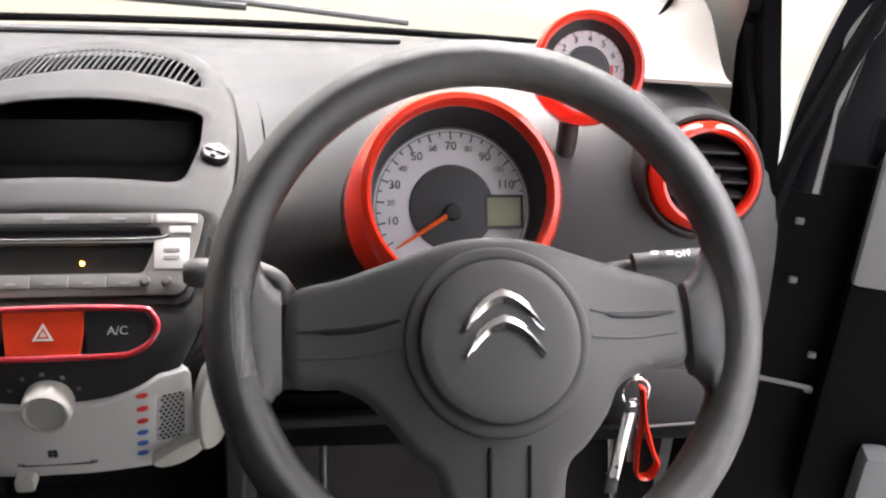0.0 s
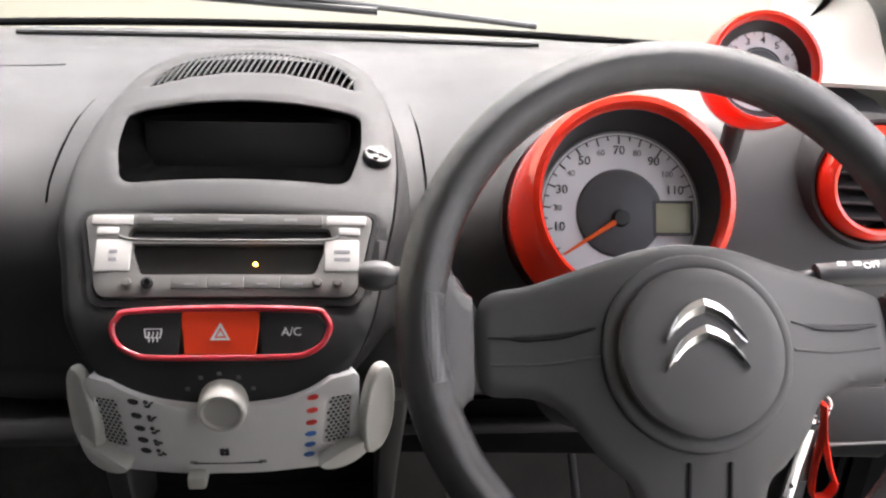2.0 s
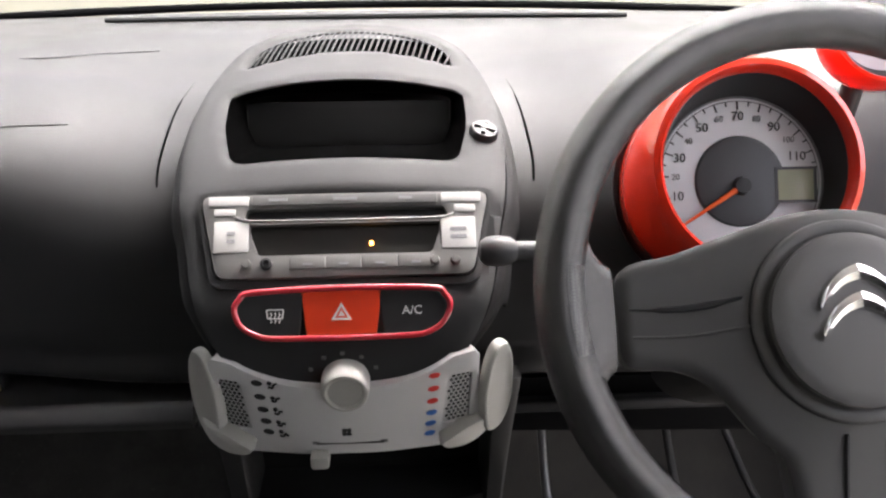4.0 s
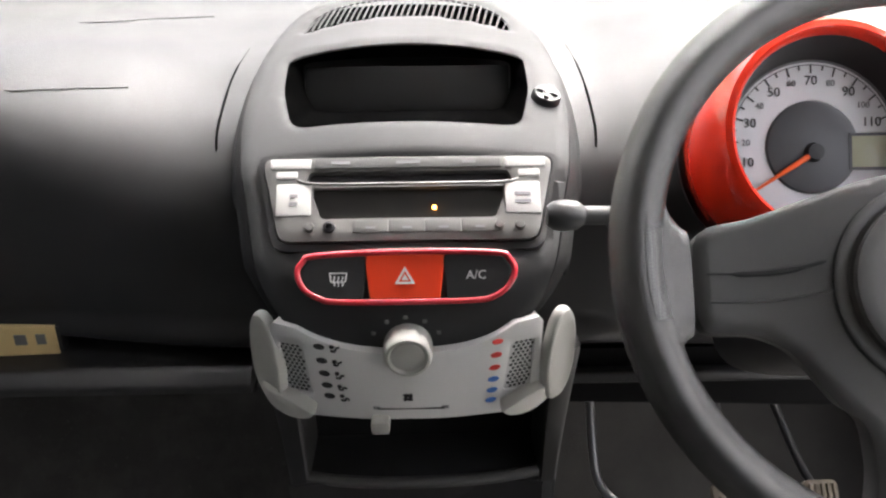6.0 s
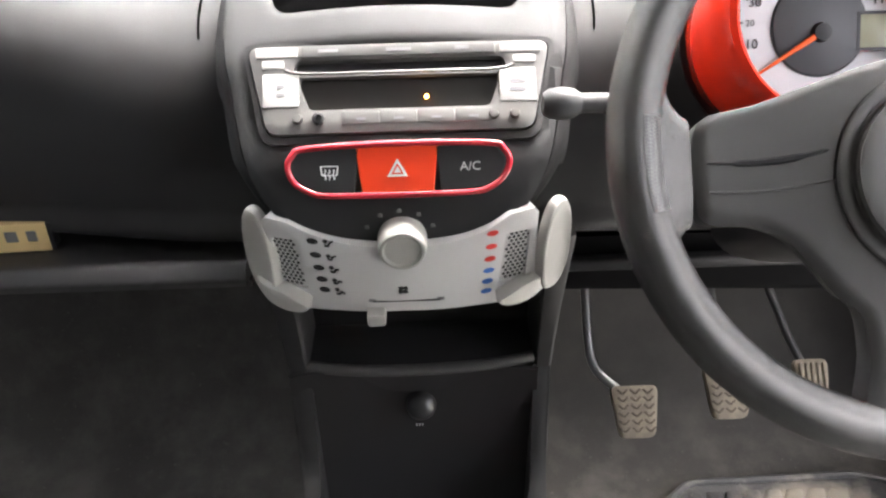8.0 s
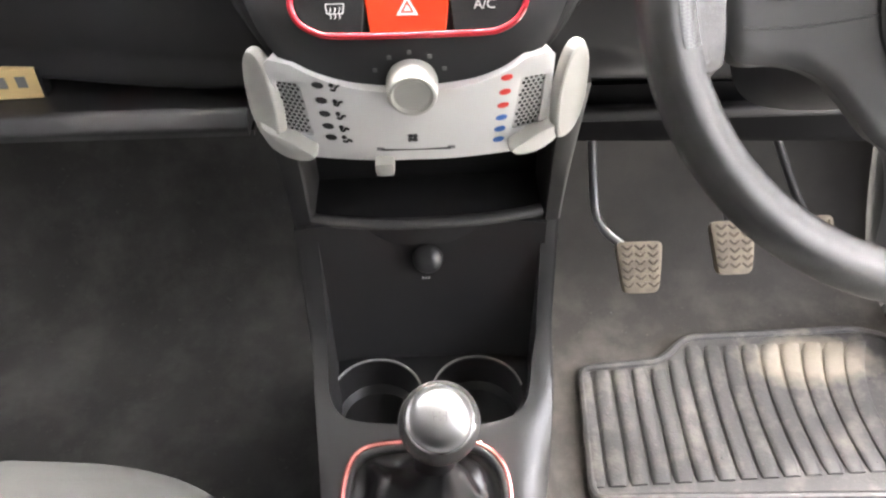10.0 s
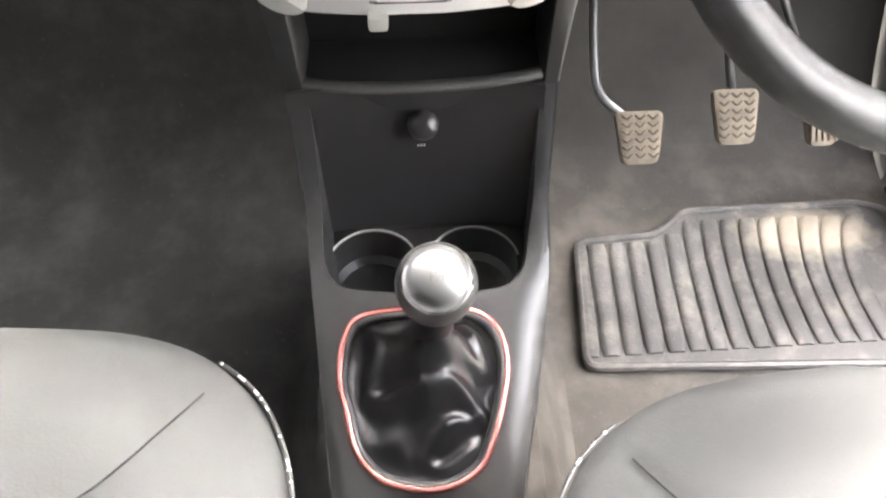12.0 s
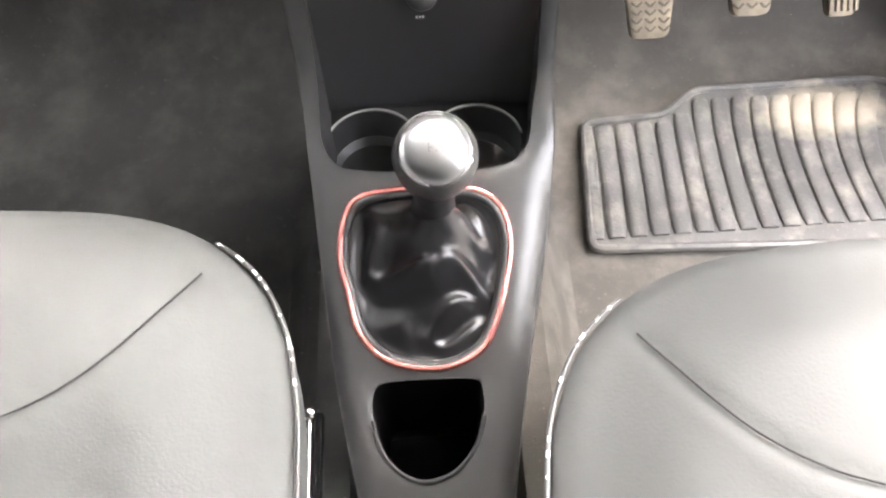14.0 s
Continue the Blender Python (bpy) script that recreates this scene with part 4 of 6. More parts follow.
GR = []
for sgn in (-1, 1):
    GR.append(dense(rounded([(sgn * 0.0950, 0.019), (sgn * 0.0765, 0.020), (sgn * 0.0715, -0.024), (sgn * 0.0925, -0.027)], 0.003), 0.005))
part("plate", sheet(dense(pan, 0.005), GR, 0.005, pan_fn, 0.010, 0.0012, 0.003), M_PANEL, heater, "translucent white plate")
for sgn, hole in zip((-1, 1), GR):
    part("perforated_insert", sheet(hole, [], 0.005, lambda x, y: ((x, y, bow(x) - 0.0035), pan_fn(x, y)[1]), 0.004), M_PANEL, heater, "pale perforated insert")
    bm = bmesh.new()
    hh = np.array(hole)
    for r in range(15):
        for c in range(8):
            x, y = sgn * (0.0715 + 0.0036 * c + 0.0018 * (r % 2)), -0.0255 + 0.0033 * r
            if inside(np.array([[x, y]]), hh)[0] and edge_gap(np.array([[x, y]]), hole)[0] > 0.0016:
                bmesh.ops.create_circle(bm, cap_ends=True, segments=8, radius=0.0014, matrix=Matrix.Translation((x, y, bow(x) - 0.0030)) @ pose(0, 0, 0, 0, math.degrees(math.atan(4.0 * x)), 0))
    tagged(part("perforation", bm, M_INK, heater, smooth=False), kind="stuff")
# fan dial
dial = part("fan_dial", lathe([(0, 0.0155), (0.0118, 0.0155), (0.0130, 0.0160), (0.0142, 0.0182), (0.0160, 0.0180), (0.0172, 0.0160), (0.0178, 0.010), (0.0180, 0.0)], 48), M_EAR, heater, "pale grey round fan dial")
dial.matrix_local = pose(0.001, 0.0205, -0.0065)
part("dial_face", lathe([(0, 0.0003), (0.0118, 0.0), (0.0122, -0.002)], 40), M_EAR, dial).matrix_local = pose(0, 0, 0.0162)
for a in range(5):
    part("fan_mark", box((0.027 * math.cos(radians(30 + 30 * a)), 0.0205 + 0.027 * math.sin(radians(30 + 30 * a)), 0.0005 - 0.0015), (0.0030, 0.0030, 0.0006), 0.0002), M_KNOBGREY, heater)
for a in range(4):
    part("fan_symbol", box((0.0024 * math.cos(a * 1.571 + 0.78), -0.0195 + 0.0024 * math.sin(a * 1.571 + 0.78), 0.0060), (0.0034, 0.0034, 0.0006), 0.0008, m=pose(0, 0, 0, 0, 0, 20)), M_INK, heater)
for k in range(5):
    yy = 0.0225 - 0.0128 * k + 0.0004 * k * k
    xx = -0.0635 + 0.0012 * k
    part("air_mark", lathe([(0, 0.0006), (0.0030, 0.0004), (0.0032, 0)], 12), M_INK, heater, "black oval mark").matrix_local = onto(xx, yy, 0.0001) @ Matrix.Diagonal((1.4, 0.85, 1, 1))
    zz = bow(xx + 0.012)
    part("air_symbol", lathe([(0, 0.0006), (0.0018, 0.0004), (0.0019, 0)], 10), M_INK, heater).matrix_local = onto(xx + 0.0095, yy + 0.0012 - 0.001 * (k % 2), 0.0001)
    part("air_symbol", tube(smooth_path([(xx + 0.0085, yy - 0.0024, zz - 0.0005), (xx + 0.0115, yy - 0.0028, zz + 0.0002), (xx + 0.0125, yy - 0.0002, zz + 0.0005), (xx + 0.0150, yy + 0.0018 - 0.0010 * k, zz + 0.0009)], 4), 0.0009, n=6), M_INK, heater)
for k in range(6):
    yy = 0.0240 - 0.0122 * k + 0.0003 * k * k
    part("warmth_mark", lathe([(0, 0.0006), (0.0028, 0.0004), (0.0030, 0)], 12), M_INKRED if k < 3 else M_INKBLUE, heater, "red mark" if k < 3 else "blue mark").matrix_local = onto(0.066 - 0.0008 * k, yy, 0.0001) @ Matrix.Diagonal((1.5, 0.85, 1, 1))
part("slider_track", box((0.002, -0.0305, 0.0057), (0.050, 0.0011, 0.0006), 0), M_INK, heater)
for x in (-0.0235, 0.0275):
    part("slider_mark", box((x, -0.0300, 0.0049), (0.0055, 0.0028, 0.0006), 0.0006), M_INKGREY, heater)
part("slider", box((-0.021, -0.0425, 0.007), (0.0140, 0.0120, 0.016), 0.003), M_EAR, heater, "pale slider tab")
# side levers: an oval disc turned outwards and a foot that hooks round the panel's end
for sgn in (-1, 1):
    e1, e2 = Vector((sgn * 0.78, 0, -0.62)), Vector((0, 0.995, -0.10))
    en = Vector((sgn * 0.62, 0, 0.78))
    mid = Vector((sgn * 0.1090 + 0.0042, -0.0035, -0.0200))
    oval = []
    for i in range(40):
        a = 2 * math.pi * i / 40
        u, v = math.cos(a), math.sin(a)
        if v < 0:
            oval.append(e1 * (0.0152 * math.copysign(abs(u) ** 0.75, u) - 0.004 * v * v) + e2 * (0.034 * v))
        else:
            oval.append(e1 * (0.0152 * math.copysign(abs(u) ** 0.9, u) + 0.003 * v) + e2 * (0.0415 * v))
    rings = [[mid + p * k + en * d for p in oval] for k, d in ((0.90, -0.0048), (0.97, -0.0040), (1.0, -0.0015), (1.0, 0.0015), (0.96, 0.0040), (0.88, 0.0048), (0.72, 0.0030), (0.40, 0.0020))]
    lev = part("side_lever", loft(rings), M_EAR, heater, "pale grey oval lever disc")
    foot = [(0.112, -0.0225, -0.019), (0.105, -0.0225, -0.012), (0.090, -0.0235, -0.003), (0.077, -0.0270, 0.005), (0.0690, -0.0315, 0.008), (0.0755, -0.0360, 0.007), (0.090, -0.0375, 0.001), (0.104, -0.0365, -0.010), (0.112, -0.0310, -0.019)]
    front = [Vector((sgn * x, y, z)) for x, y, z in smooth_path(foot, 4, True)]
    c = sum(front, Vector()) / len(front)
    rings = [[p + Vector((0, 0, -0.012)) for p in front], [p + Vector((0, 0, -0.001)) for p in front], [p.lerp(c, 0.10) + Vector((0, 0, 0.0035)) for p in front], [p.lerp(c, 0.5) + Vector((0, 0, 0.0055)) for p in front]]
    part("foot", loft(rings), M_EAR, lev)

# ---- speedometer in its red cowl ----
speedo = thing("speedometer", frame_at((0.3045, 0.7195, 0.717), 26.6), "round white-faced speedometer in a glossy red cowl", "speedometer")


def hooded(bm):
    """Leans a turned cowl so that its front lip stands higher than its dial."""
    for v in bm.verts:
        k = smoothstep(-0.005, 0.032, v.co.z)
        v.co.x += 0.0022 * k
        v.co.y += 0.0085 * k
    return bm


part("cowl", hooded(lathe([(0.0672, 0.004), (0.0700, 0.027), (0.0712, 0.0325), (0.0740, 0.0352), (0.0785, 0.0335), (0.0832, 0.0250), (0.0866, 0.008), (0.0872, -0.010), (0.0845, -0.03), (0.0815, -0.05)], 96)), M_RED, speedo, "glossy red ring")
part("inner_wall", hooded(lathe([(0.0635, -0.002), (0.0655, 0.003), (0.0680, 0.018), (0.0697, 0.026)], 96)), M_BLACK, speedo, "black inner cone")
part("face", lathe([(0, 0.0), (0.0360, 0.0), (0.0640, 0.0), (0.0645, -0.003)], 72), M_DIAL, speedo, "pale grey dial face")
part("face_ring", lathe([(0.0638, 0.0005), (0.0650, 0.0016), (0.0662, 0.0005)], 72), M_INKGREY, speedo)
part("centre_disc", lathe([(0, 0.003), (0.0300, 0.003), (0.0340, 0.0022), (0.0352, 0.0)], 56), M_DIALGREY, speedo, "dark grey centre disc")
part("display", box((0.0425, -0.004, 0.0016), (0.0285, 0.0240, 0.003), 0.0008), M_LCD, speedo, "olive liquid crystal display")
part("display_frame", sheet(dense([(0.0265, -0.0175), (0.0590, -0.0175), (0.0590, 0.0100), (0.0265, 0.0100)], 0.004), [dense([(0.0285, -0.0155), (0.0565, -0.0155), (0.0565, 0.0078), (0.0285, 0.0078)], 0.004)], 0.002, lambda x, y: ((x, y, 0.0036), (0, 0, 1)), 0.003), M_DIALGREY, speedo, smooth=False)
for mph in range(0, 121, 5):
    a = radians(209.7 - 1.71 * mph)
    r = 0.0600 if mph % 10 else 0.0588
    if mph <= 115:
        part("tick", box((r * math.cos(a), r * math.sin(a), 0.0004), (0.0068 if mph % 10 == 0 else 0.0035, 0.0011, 0.0006), 0, m=pose(0, 0, 0, 0, 0, math.degrees(a))), M_INK, speedo)
    if mph % 10 == 0 and mph:
        big = (mph // 10) % 2 == 1
        r = 0.0500
        lettering("numeral", str(mph), 0.0098 if big else 0.0066, pose(r * math.cos(a) * (0.97 if mph > 100 else 1), r * math.sin(a), 0.0005), M_INK if big else M_INKGREY, speedo)
part("dial_edge_line", lathe([(0.0614, 0.0004), (0.0618, 0.0007), (0.0622, 0.0004)], 72), M_INKGREY, speedo)
a = radians(212)
part("needle", tube([(0.004 * math.cos(a), 0.004 * math.sin(a) - 0.004, 0.0062), (0.055 * math.cos(a), 0.055 * math.sin(a) - 0.004, 0.0052)], 0.0016, n=8, flat=0.6, taper=[1.5, 1.0, 0.55]), M_ORANGE, speedo, "orange needle")
part("needle_hub", lathe([(0, 0.0085), (0.006, 0.008), (0.0072, 0.003)], 24), M_INK, speedo).matrix_local = pose(0, -0.004, 0)
part("back_cover", lathe([(0.0, -0.055), (0.087, -0.05), (0.0875, -0.045)], 48), M_BLACK, speedo)

# ---- rev counter ----
tach = thing("rev_counter", frame_at((0.424, 0.773, 0.822), 26, 4), "small round rev counter in a red pod on the dashboard", "rev counter")
part("pod", lathe([(0.0395, 0.002), (0.0405, 0.010), (0.0425, 0.0135), (0.0452, 0.013), (0.0475, 0.008), (0.0485, -0.004), (0.0475, -0.018), (0.040, -0.034), (0.026, -0.044), (0, -0.047)], 64), M_RED, tach, "glossy red pod")
part("inner_wall", lathe([(0.0325, -0.004), (0.036, -0.001), (0.0398, 0.004)], 64), M_BLACK, tach, "black inner cone")
part("face", lathe([(0, -0.004), (0.0340, -0.004), (0.0345, -0.007)], 56), M_DIAL, tach, "pale dial face")
part("centre_disc", lathe([(0, -0.0015), (0.0170, -0.0015), (0.0182, -0.004)], 40), M_DIALGREY, tach, "dark centre disc")
part("centre_ring", lathe([(0.0184, -0.0038), (0.0192, -0.0028), (0.0200, -0.0038)], 40), M_SATIN, tach)
for i in range(0, 15):
    a = radians(196 - 14.0 * i)
    part("tick", box((0.0318 * math.cos(a), 0.0318 * math.sin(a), -0.0037), (0.0034 if i % 2 == 0 else 0.0018, 0.0007, 0.0005), 0, m=pose(0, 0, 0, 0, 0, math.degrees(a))), M_INK, tach)
    if i % 2 == 0 and 2 <= i:
        lettering("numeral", str(i // 2), 0.0082, pose(0.0258 * math.cos(a), 0.0258 * math.sin(a), -0.0036), M_INK, tach)
part("red_zone", lathe([(0.0205, -0.0036), (0.0228, -0.0036)], 16, 40, -30), M_INKRED, tach, smooth=False)
part("needle", tube([(0, 0, 0.0), (-0.020, -0.012, -0.0005)], 0.0009, n=6), M_ORANGE, tach)
part("stem", tube(smooth_path([(-0.006, -0.024, -0.034), (-0.004, -0.036, -0.045), (0, -0.060, -0.075)], 5), 0.009, n=16), M_DASH, tach, "grey stem into the dashboard")

# ---- side air vent ----
vent = thing("air_vent", frame_at((0.545, 0.766, 0.728), 16, 8), "round side air vent with a red bezel", "air vent")
part("bezel", lathe([(0.0385, 0.006), (0.0400, 0.0125), (0.0430, 0.0140), (0.0465, 0.0115), (0.0495, 0.004), (0.0505, -0.012)], 64), M_RED, vent, "glossy red bezel")
part("barrel", lathe([(0.0395, 0.008), (0.0385, -0.02), (0.030, -0.035), (0, -0.036)], 48), M_INK, vent, "black barrel")
for k in range(5):
    y = -0.026 + 0.013 * k
    w = math.sqrt(max(0.0001, 0.0375 ** 2 - y * y))
    part("louvre", box((0, y, -0.002), (2 * w, 0.0022, 0.020), 0.001, m=pose(0, 0, 0, 28)), M_BLACK, vent, "black louvre")
part("louvre_tab", box((0.004, 0.0, 0.010), (0.010, 0.007, 0.008), 0.002), M_BLACK, vent)
part("housing", lathe([(0.0500, -0.014), (0.0525, -0.004), (0.0555, -0.004), (0.059, -0.012), (0.062, -0.03), (0.064, -0.06)], 64), M_DASH, vent, "grey moulded rim")

# ---- steering column, stalks ----
column = thing("steering_column", frame_at((0.306, 0.570, 0.700), 36.5), "black steering column shroud", "steering column")
part("shroud", loft([[(0.062 * a * math.copysign(abs(math.cos(t)) ** 0.6, math.cos(t)), 0.052 * a * math.copysign(abs(math.sin(t)) ** 0.6, math.sin(t)) - 0.010, z) for t in [2 * math.pi * i / 32 for i in range(32)]] for z, a in ((0.0, 0.75), (-0.012, 0.95), (-0.05, 1.0), (-0.16, 1.05), (-0.19, 1.0))]), M_BLACK, column)
part("lower_cover", box((0.168, -0.056, -0.125), (0.115, 0.046, 0.03), 0.012), M_DASHLOW, column, "dark grey lower cover")
part("cover_edge", tube([(0.135, -0.079, -0.112), (0.222, -0.077, -0.112)], 0.0011, n=6), M_KNOBGREY, column)


def stalk(name, x0, x1, m, lab, drop=0.0):
    e = thing(name, m, lab, "column stalk")
    s = 1 if x1 > x0 else -1
    part("arm", tube(smooth_path([(x0, -drop, -0.045 - drop), ((x0 + x1) / 2, 0.006 - 0.6 * drop, -0.035 - 0.5 * drop), (x1 - s * 0.025, 0.008 - 0.2 * drop, -0.028)], 6), 0.0075, n=12, flat=0.75), M_BLACK, e)
    k = part("grip", tube(smooth_path([(x1 - s * (0.055 - drop * 0.6), 0.008 - 0.4 * drop, -0.030), (x1 - s * 0.02, 0.010 - 0.15 * drop, -0.027), (x1, 0.011, -0.025)], 6), 0.0095, n=16, flat=0.85), M_BLACK, e)
    return e, k


wm = frame_at((0.306, 0.570, 0.700), 36.5)
st, grip = stalk("wiper_stalk", -0.05, -0.150, wm @ pose(-0.0115, 0.036, -0.054), "black column stalk with a grey end knob", 0.055)
part("end_knob", lathe([(0, 0.0135), (0.006, 0.0125), (0.0100, 0.007), (0.0112, -0.002), (0.0100, -0.010), (0.0070, -0.014), (0, -0.015)], 24), M_STALK, st, "pale grey end knob").matrix_local = pose(-0.181, 0.010, -0.024, 0, 90, 0)
part("neck", tube([(-0.150, 0.010, -0.026), (-0.176, 0.010, -0.024)], 0.0068, n=14), M_STALK, st, "pale grey neck")
st, grip = stalk("lamp_stalk", 0.05, 0.170, wm @ pose(0.012, 0.034, -0.03), "black column stalk with white lamp markings")
lettering("writing", "OFF", 0.0075, pose(0.150, 0.0135, -0.0150, -25, 0, 8), M_WHITE, st)
for k in range(2):
    part("marking", box((0.128 + 0.012 * k, 0.0150, -0.0170), (0.006, 0.003, 0.001), 0, m=pose(0, 0, 0, -25)), M_WHITE, st)

# ---- steering wheel ----
wheel = thing("steering_wheel", wm, "dark grey moulded three-spoke steering wheel with a round airbag cover", "steering wheel")
R_, r_ = 0.1685, 0.0155
rim_z = lambda y: 0.0125 + 0.045 * y
part("rim", tube([(R_ * math.cos(2 * math.pi * i / 128), R_ * math.sin(2 * math.pi * i / 128), rim_z(R_ * math.sin(2 * math.pi * i / 128))) for i in range(128)], r_, True, 24, 1.06), M_RIM, wheel, "thick grained rim")


def hub_n(x, y):
    return 0.011 + 0.029 * math.exp(-(x * x + (y + 0.02) ** 2) / 0.0072)


def hub_fn(off=0.0):
    def fn(x, y):
        h = 0.001
        dx, dy = (hub_n(x + h, y) - hub_n(x - h, y)) / (2 * h), (hub_n(x, y + h) - hub_n(x, y - h)) / (2 * h)
        n = Vector((-dx, -dy, 1)).normalized()
        return Vector((x, y, hub_n(x, y))) + n * off, n
    return fn


top = [(-0.131, 0.0135), (-0.10, 0.0225), (-0.065, 0.034), (-0.032, 0.044), (-0.003, 0.047), (0.026, 0.044), (0.056, 0.0350), (0.090, 0.0255), (0.124, 0.0165)]
right = [(0.1295, 0.006), (0.1310, -0.015), (0.1275, -0.037)]
low = [(0.099, -0.043), (0.078, -0.052), (0.068, -0.070), (0.052, -0.089), (0.040, -0.100), (0.036, -0.125), (0.034, -0.164), (-0.036, -0.164), (-0.040, -0.125), (-0.046, -0.100), (-0.060, -0.088), (-0.076, -0.068), (-0.088, -0.055), (-0.105, -0.047), (-0.130, -0.0435)]
left = [(-0.1345, -0.02)]
cover = [tuple(p) for p in smooth_path([Vector(p) for p in top + right + low + left], 4, True)]
part("hub_cover", sheet(dense(cover, 0.005), [], 0.005, hub_fn(), 0.022, 0.004, 0.006), M_HUB, wheel, "grained plastic hub and spokes")
H0 = Vector((-0.003, -0.0217))
ring = [(H0.x + 0.0575 * math.cos(2 * math.pi * i / 72), H0.y + 0.0575 * math.sin(2 * math.pi * i / 72)) for i in range(72)]
disc = [(H0.x + 0.0500 * math.cos(2 * math.pi * i / 72), H0.y + 0.0500 * math.sin(2 * math.pi * i / 72)) for i in range(72)]
part("hub_ring", tube([hub_fn(0.0002)(H0.x + (x - H0.x) * 0.945, H0.y + (y - H0.y) * 0.955)[0] for x, y in ring], 0.0044, True, 14, 0.42), M_HUB, wheel, "raised ring round the cover")
part("hub_groove", tube([hub_fn(0.0)(H0.x + (x - H0.x) * 1.025, H0.y + (y - H0.y) * 1.025)[0] for x, y in ring], 0.0007, True, 8), M_INK, wheel, "dark circular groove")
part("airbag_cover", sheet(disc, [], 0.005, lambda x, y: (Vector((x, y, hub_n(H0.x, H0.y) + 0.0025 - 1.2 * ((x - H0.x) ** 2 + (y - H0.y) ** 2))), Vector((0, 0, 1))), 0.006, 0.0012, 0.003), M_HUB, wheel, "round airbag cover")
for y0 in (0.0045, -0.0115):
    for sgn in (-1, 1):
        apex, end = Vector((H0.x + 0.0005, H0.y + 0.0215 + y0)), Vector((H0.x + sgn * 0.0245 + 0.0005, H0.y - 0.0005 + y0))
        rings = []
        for i in range(9):
            t = i / 8
            c = apex.lerp(end, t) + Vector((0, 0.0055 * math.sin(math.pi * t * 0.9)))
            w = 0.0056 * (1 - 0.22 * t) * (0.55 if i == 8 else 1)
            z = hub_n(H0.x, H0.y) + 0.0030 - 1.2 * (c - H0).length_squared
            rings.append([(c.x, c.y - w, z - 0.001), (c.x, c.y - w * 0.8, z + 0.0012), (c.x, c.y, z + 0.0030), (c.x, c.y + w * 0.8, z + 0.0012), (c.x, c.y + w, z - 0.001)])
        part("chevron_bar", loft(rings, closed=True), M_BADGE, wheel, "chrome bent bar")
for pts in ([(-0.128, -0.0105), (-0.105, -0.0115), (-0.085, -0.0105), (-0.064, -0.0065)], [(0.058, -0.0035), (0.078, -0.0068), (0.102, -0.0062), (0.122, -0.0040)]):
    part("groove", tube([hub_fn(0.0003)(x, y)[0] for x, y in smooth_path([Vector(p) for p in pts], 5)], 0.0016, n=6, taper=[0.4, 1.2, 1.3, 0.8, 0.3]), M_INK, wheel, "dark groove")
for pts in ([(-0.127, -0.027), (-0.095, -0.0275), (-0.062, -0.0235)], [(0.058, -0.0205), (0.088, -0.0215), (0.122, -0.018)]):
    part("step_line", tube([hub_fn(0.0002)(x, y)[0] for x, y in smooth_path([Vector(p) for p in pts], 5)], 0.0008, n=6), M_HUB, wheel)
for x in (-0.012, 0.013):
    part("spoke_line", tube([hub_fn(0.0003)(x, -0.086 - 0.07 * i / 6)[0] for i in range(7)], 0.0014, n=6), M_INK, wheel, "dark groove")
for sgn, x0 in ((-1, 0.1365), (1, 0.1330)):
    rings = []
    for x, ya, yb, z0, z1 in ((x0, 0.0165, -0.0465, -0.004, 0.0150), (x0 + 0.004, 0.0185, -0.0490, -0.004, 0.0165), (x0 + 0.010, 0.026, -0.058, -0.003, 0.0180), (R_ - 0.012, 0.046, -0.080, -0.002, 0.0205), (R_ - 0.004, 0.060, -0.092, 0.000, 0.0190)):
        c, h = (ya + yb) / 2, (ya - yb) / 2
        ringp = []
        for i in range(24):
            t = 2 * math.pi * i / 24
            y = c + h * math.copysign(abs(math.cos(t)) ** 0.7, math.cos(t))
            xx = x if x < R_ - 0.02 else math.sqrt(max(0.01, (x + 0.002) ** 2 - y * y * 0.9))
            ringp.append((sgn * xx, y, (z0 + z1) / 2 + (z1 - z0) / 2 * math.copysign(abs(math.sin(t)) ** 0.8, math.sin(t))))
        rings.append(ringp)
    part("spoke_end", loft(rings), M_RIM, wheel, "grained spoke root")


def grip_fn(u, v):
    a, q = radians(174.5 + 19 * v), radians(8 + 52 * u)
    rr = R_ - (r_ + 0.0002) * math.sin(q)
    return (rr * math.cos(a), rr * math.sin(a), rim_z(rr * math.sin(a)) + 1.06 * (r_ + 0.0002) * math.cos(q))


part("grip_patch", grid(grip_fn, 12, 24, 0.0), M_GRIP, wheel, "finely hatched thumb grip")

# ---- ignition keys ----
keys = thing("ignition_keys", Matrix.Translation((0.4335, 0.612, 0.6245)), "car key in the ignition with a red leather strap", "keys")
part("lock", lathe([(0, 0.0), (0.0105, 0.0), (0.0120, -0.004), (0.0125, -0.02)], 28), M_SATIN, keys, "bright ignition barrel").matrix_local = frame_at((0.001, 0.016, 0.0), 20)
part("key_head", lathe([(0, 0.012), (0.0075, 0.011), (0.0092, 0.006), (0.0092, -0.002), (0, -0.003)], 24), M_GLOSSBLACK, keys, "dark key head").matrix_local = frame_at((0.001, 0.012, 0.001), 20)
part("key_blade", box((0.0, 0.0, 0.0), (0.005, 0.012, 0.014), 0.002), M_CHROME, keys)
part("split_ring", tube([(0.003 + 0.0105 * math.cos(2 * math.pi * i / 24), -0.004, -0.018 + 0.0125 * math.sin(2 * math.pi * i / 24)) for i in range(24)], 0.0011, True, 8), M_CHROME, keys, "steel split ring")
part("spare_key", box((-0.003, -0.006, -0.062), (0.0092, 0.004, 0.075), 0.002, m=pose(0, 0, 0, 0, 3, 0)), M_BADGE, keys, "bright steel key")
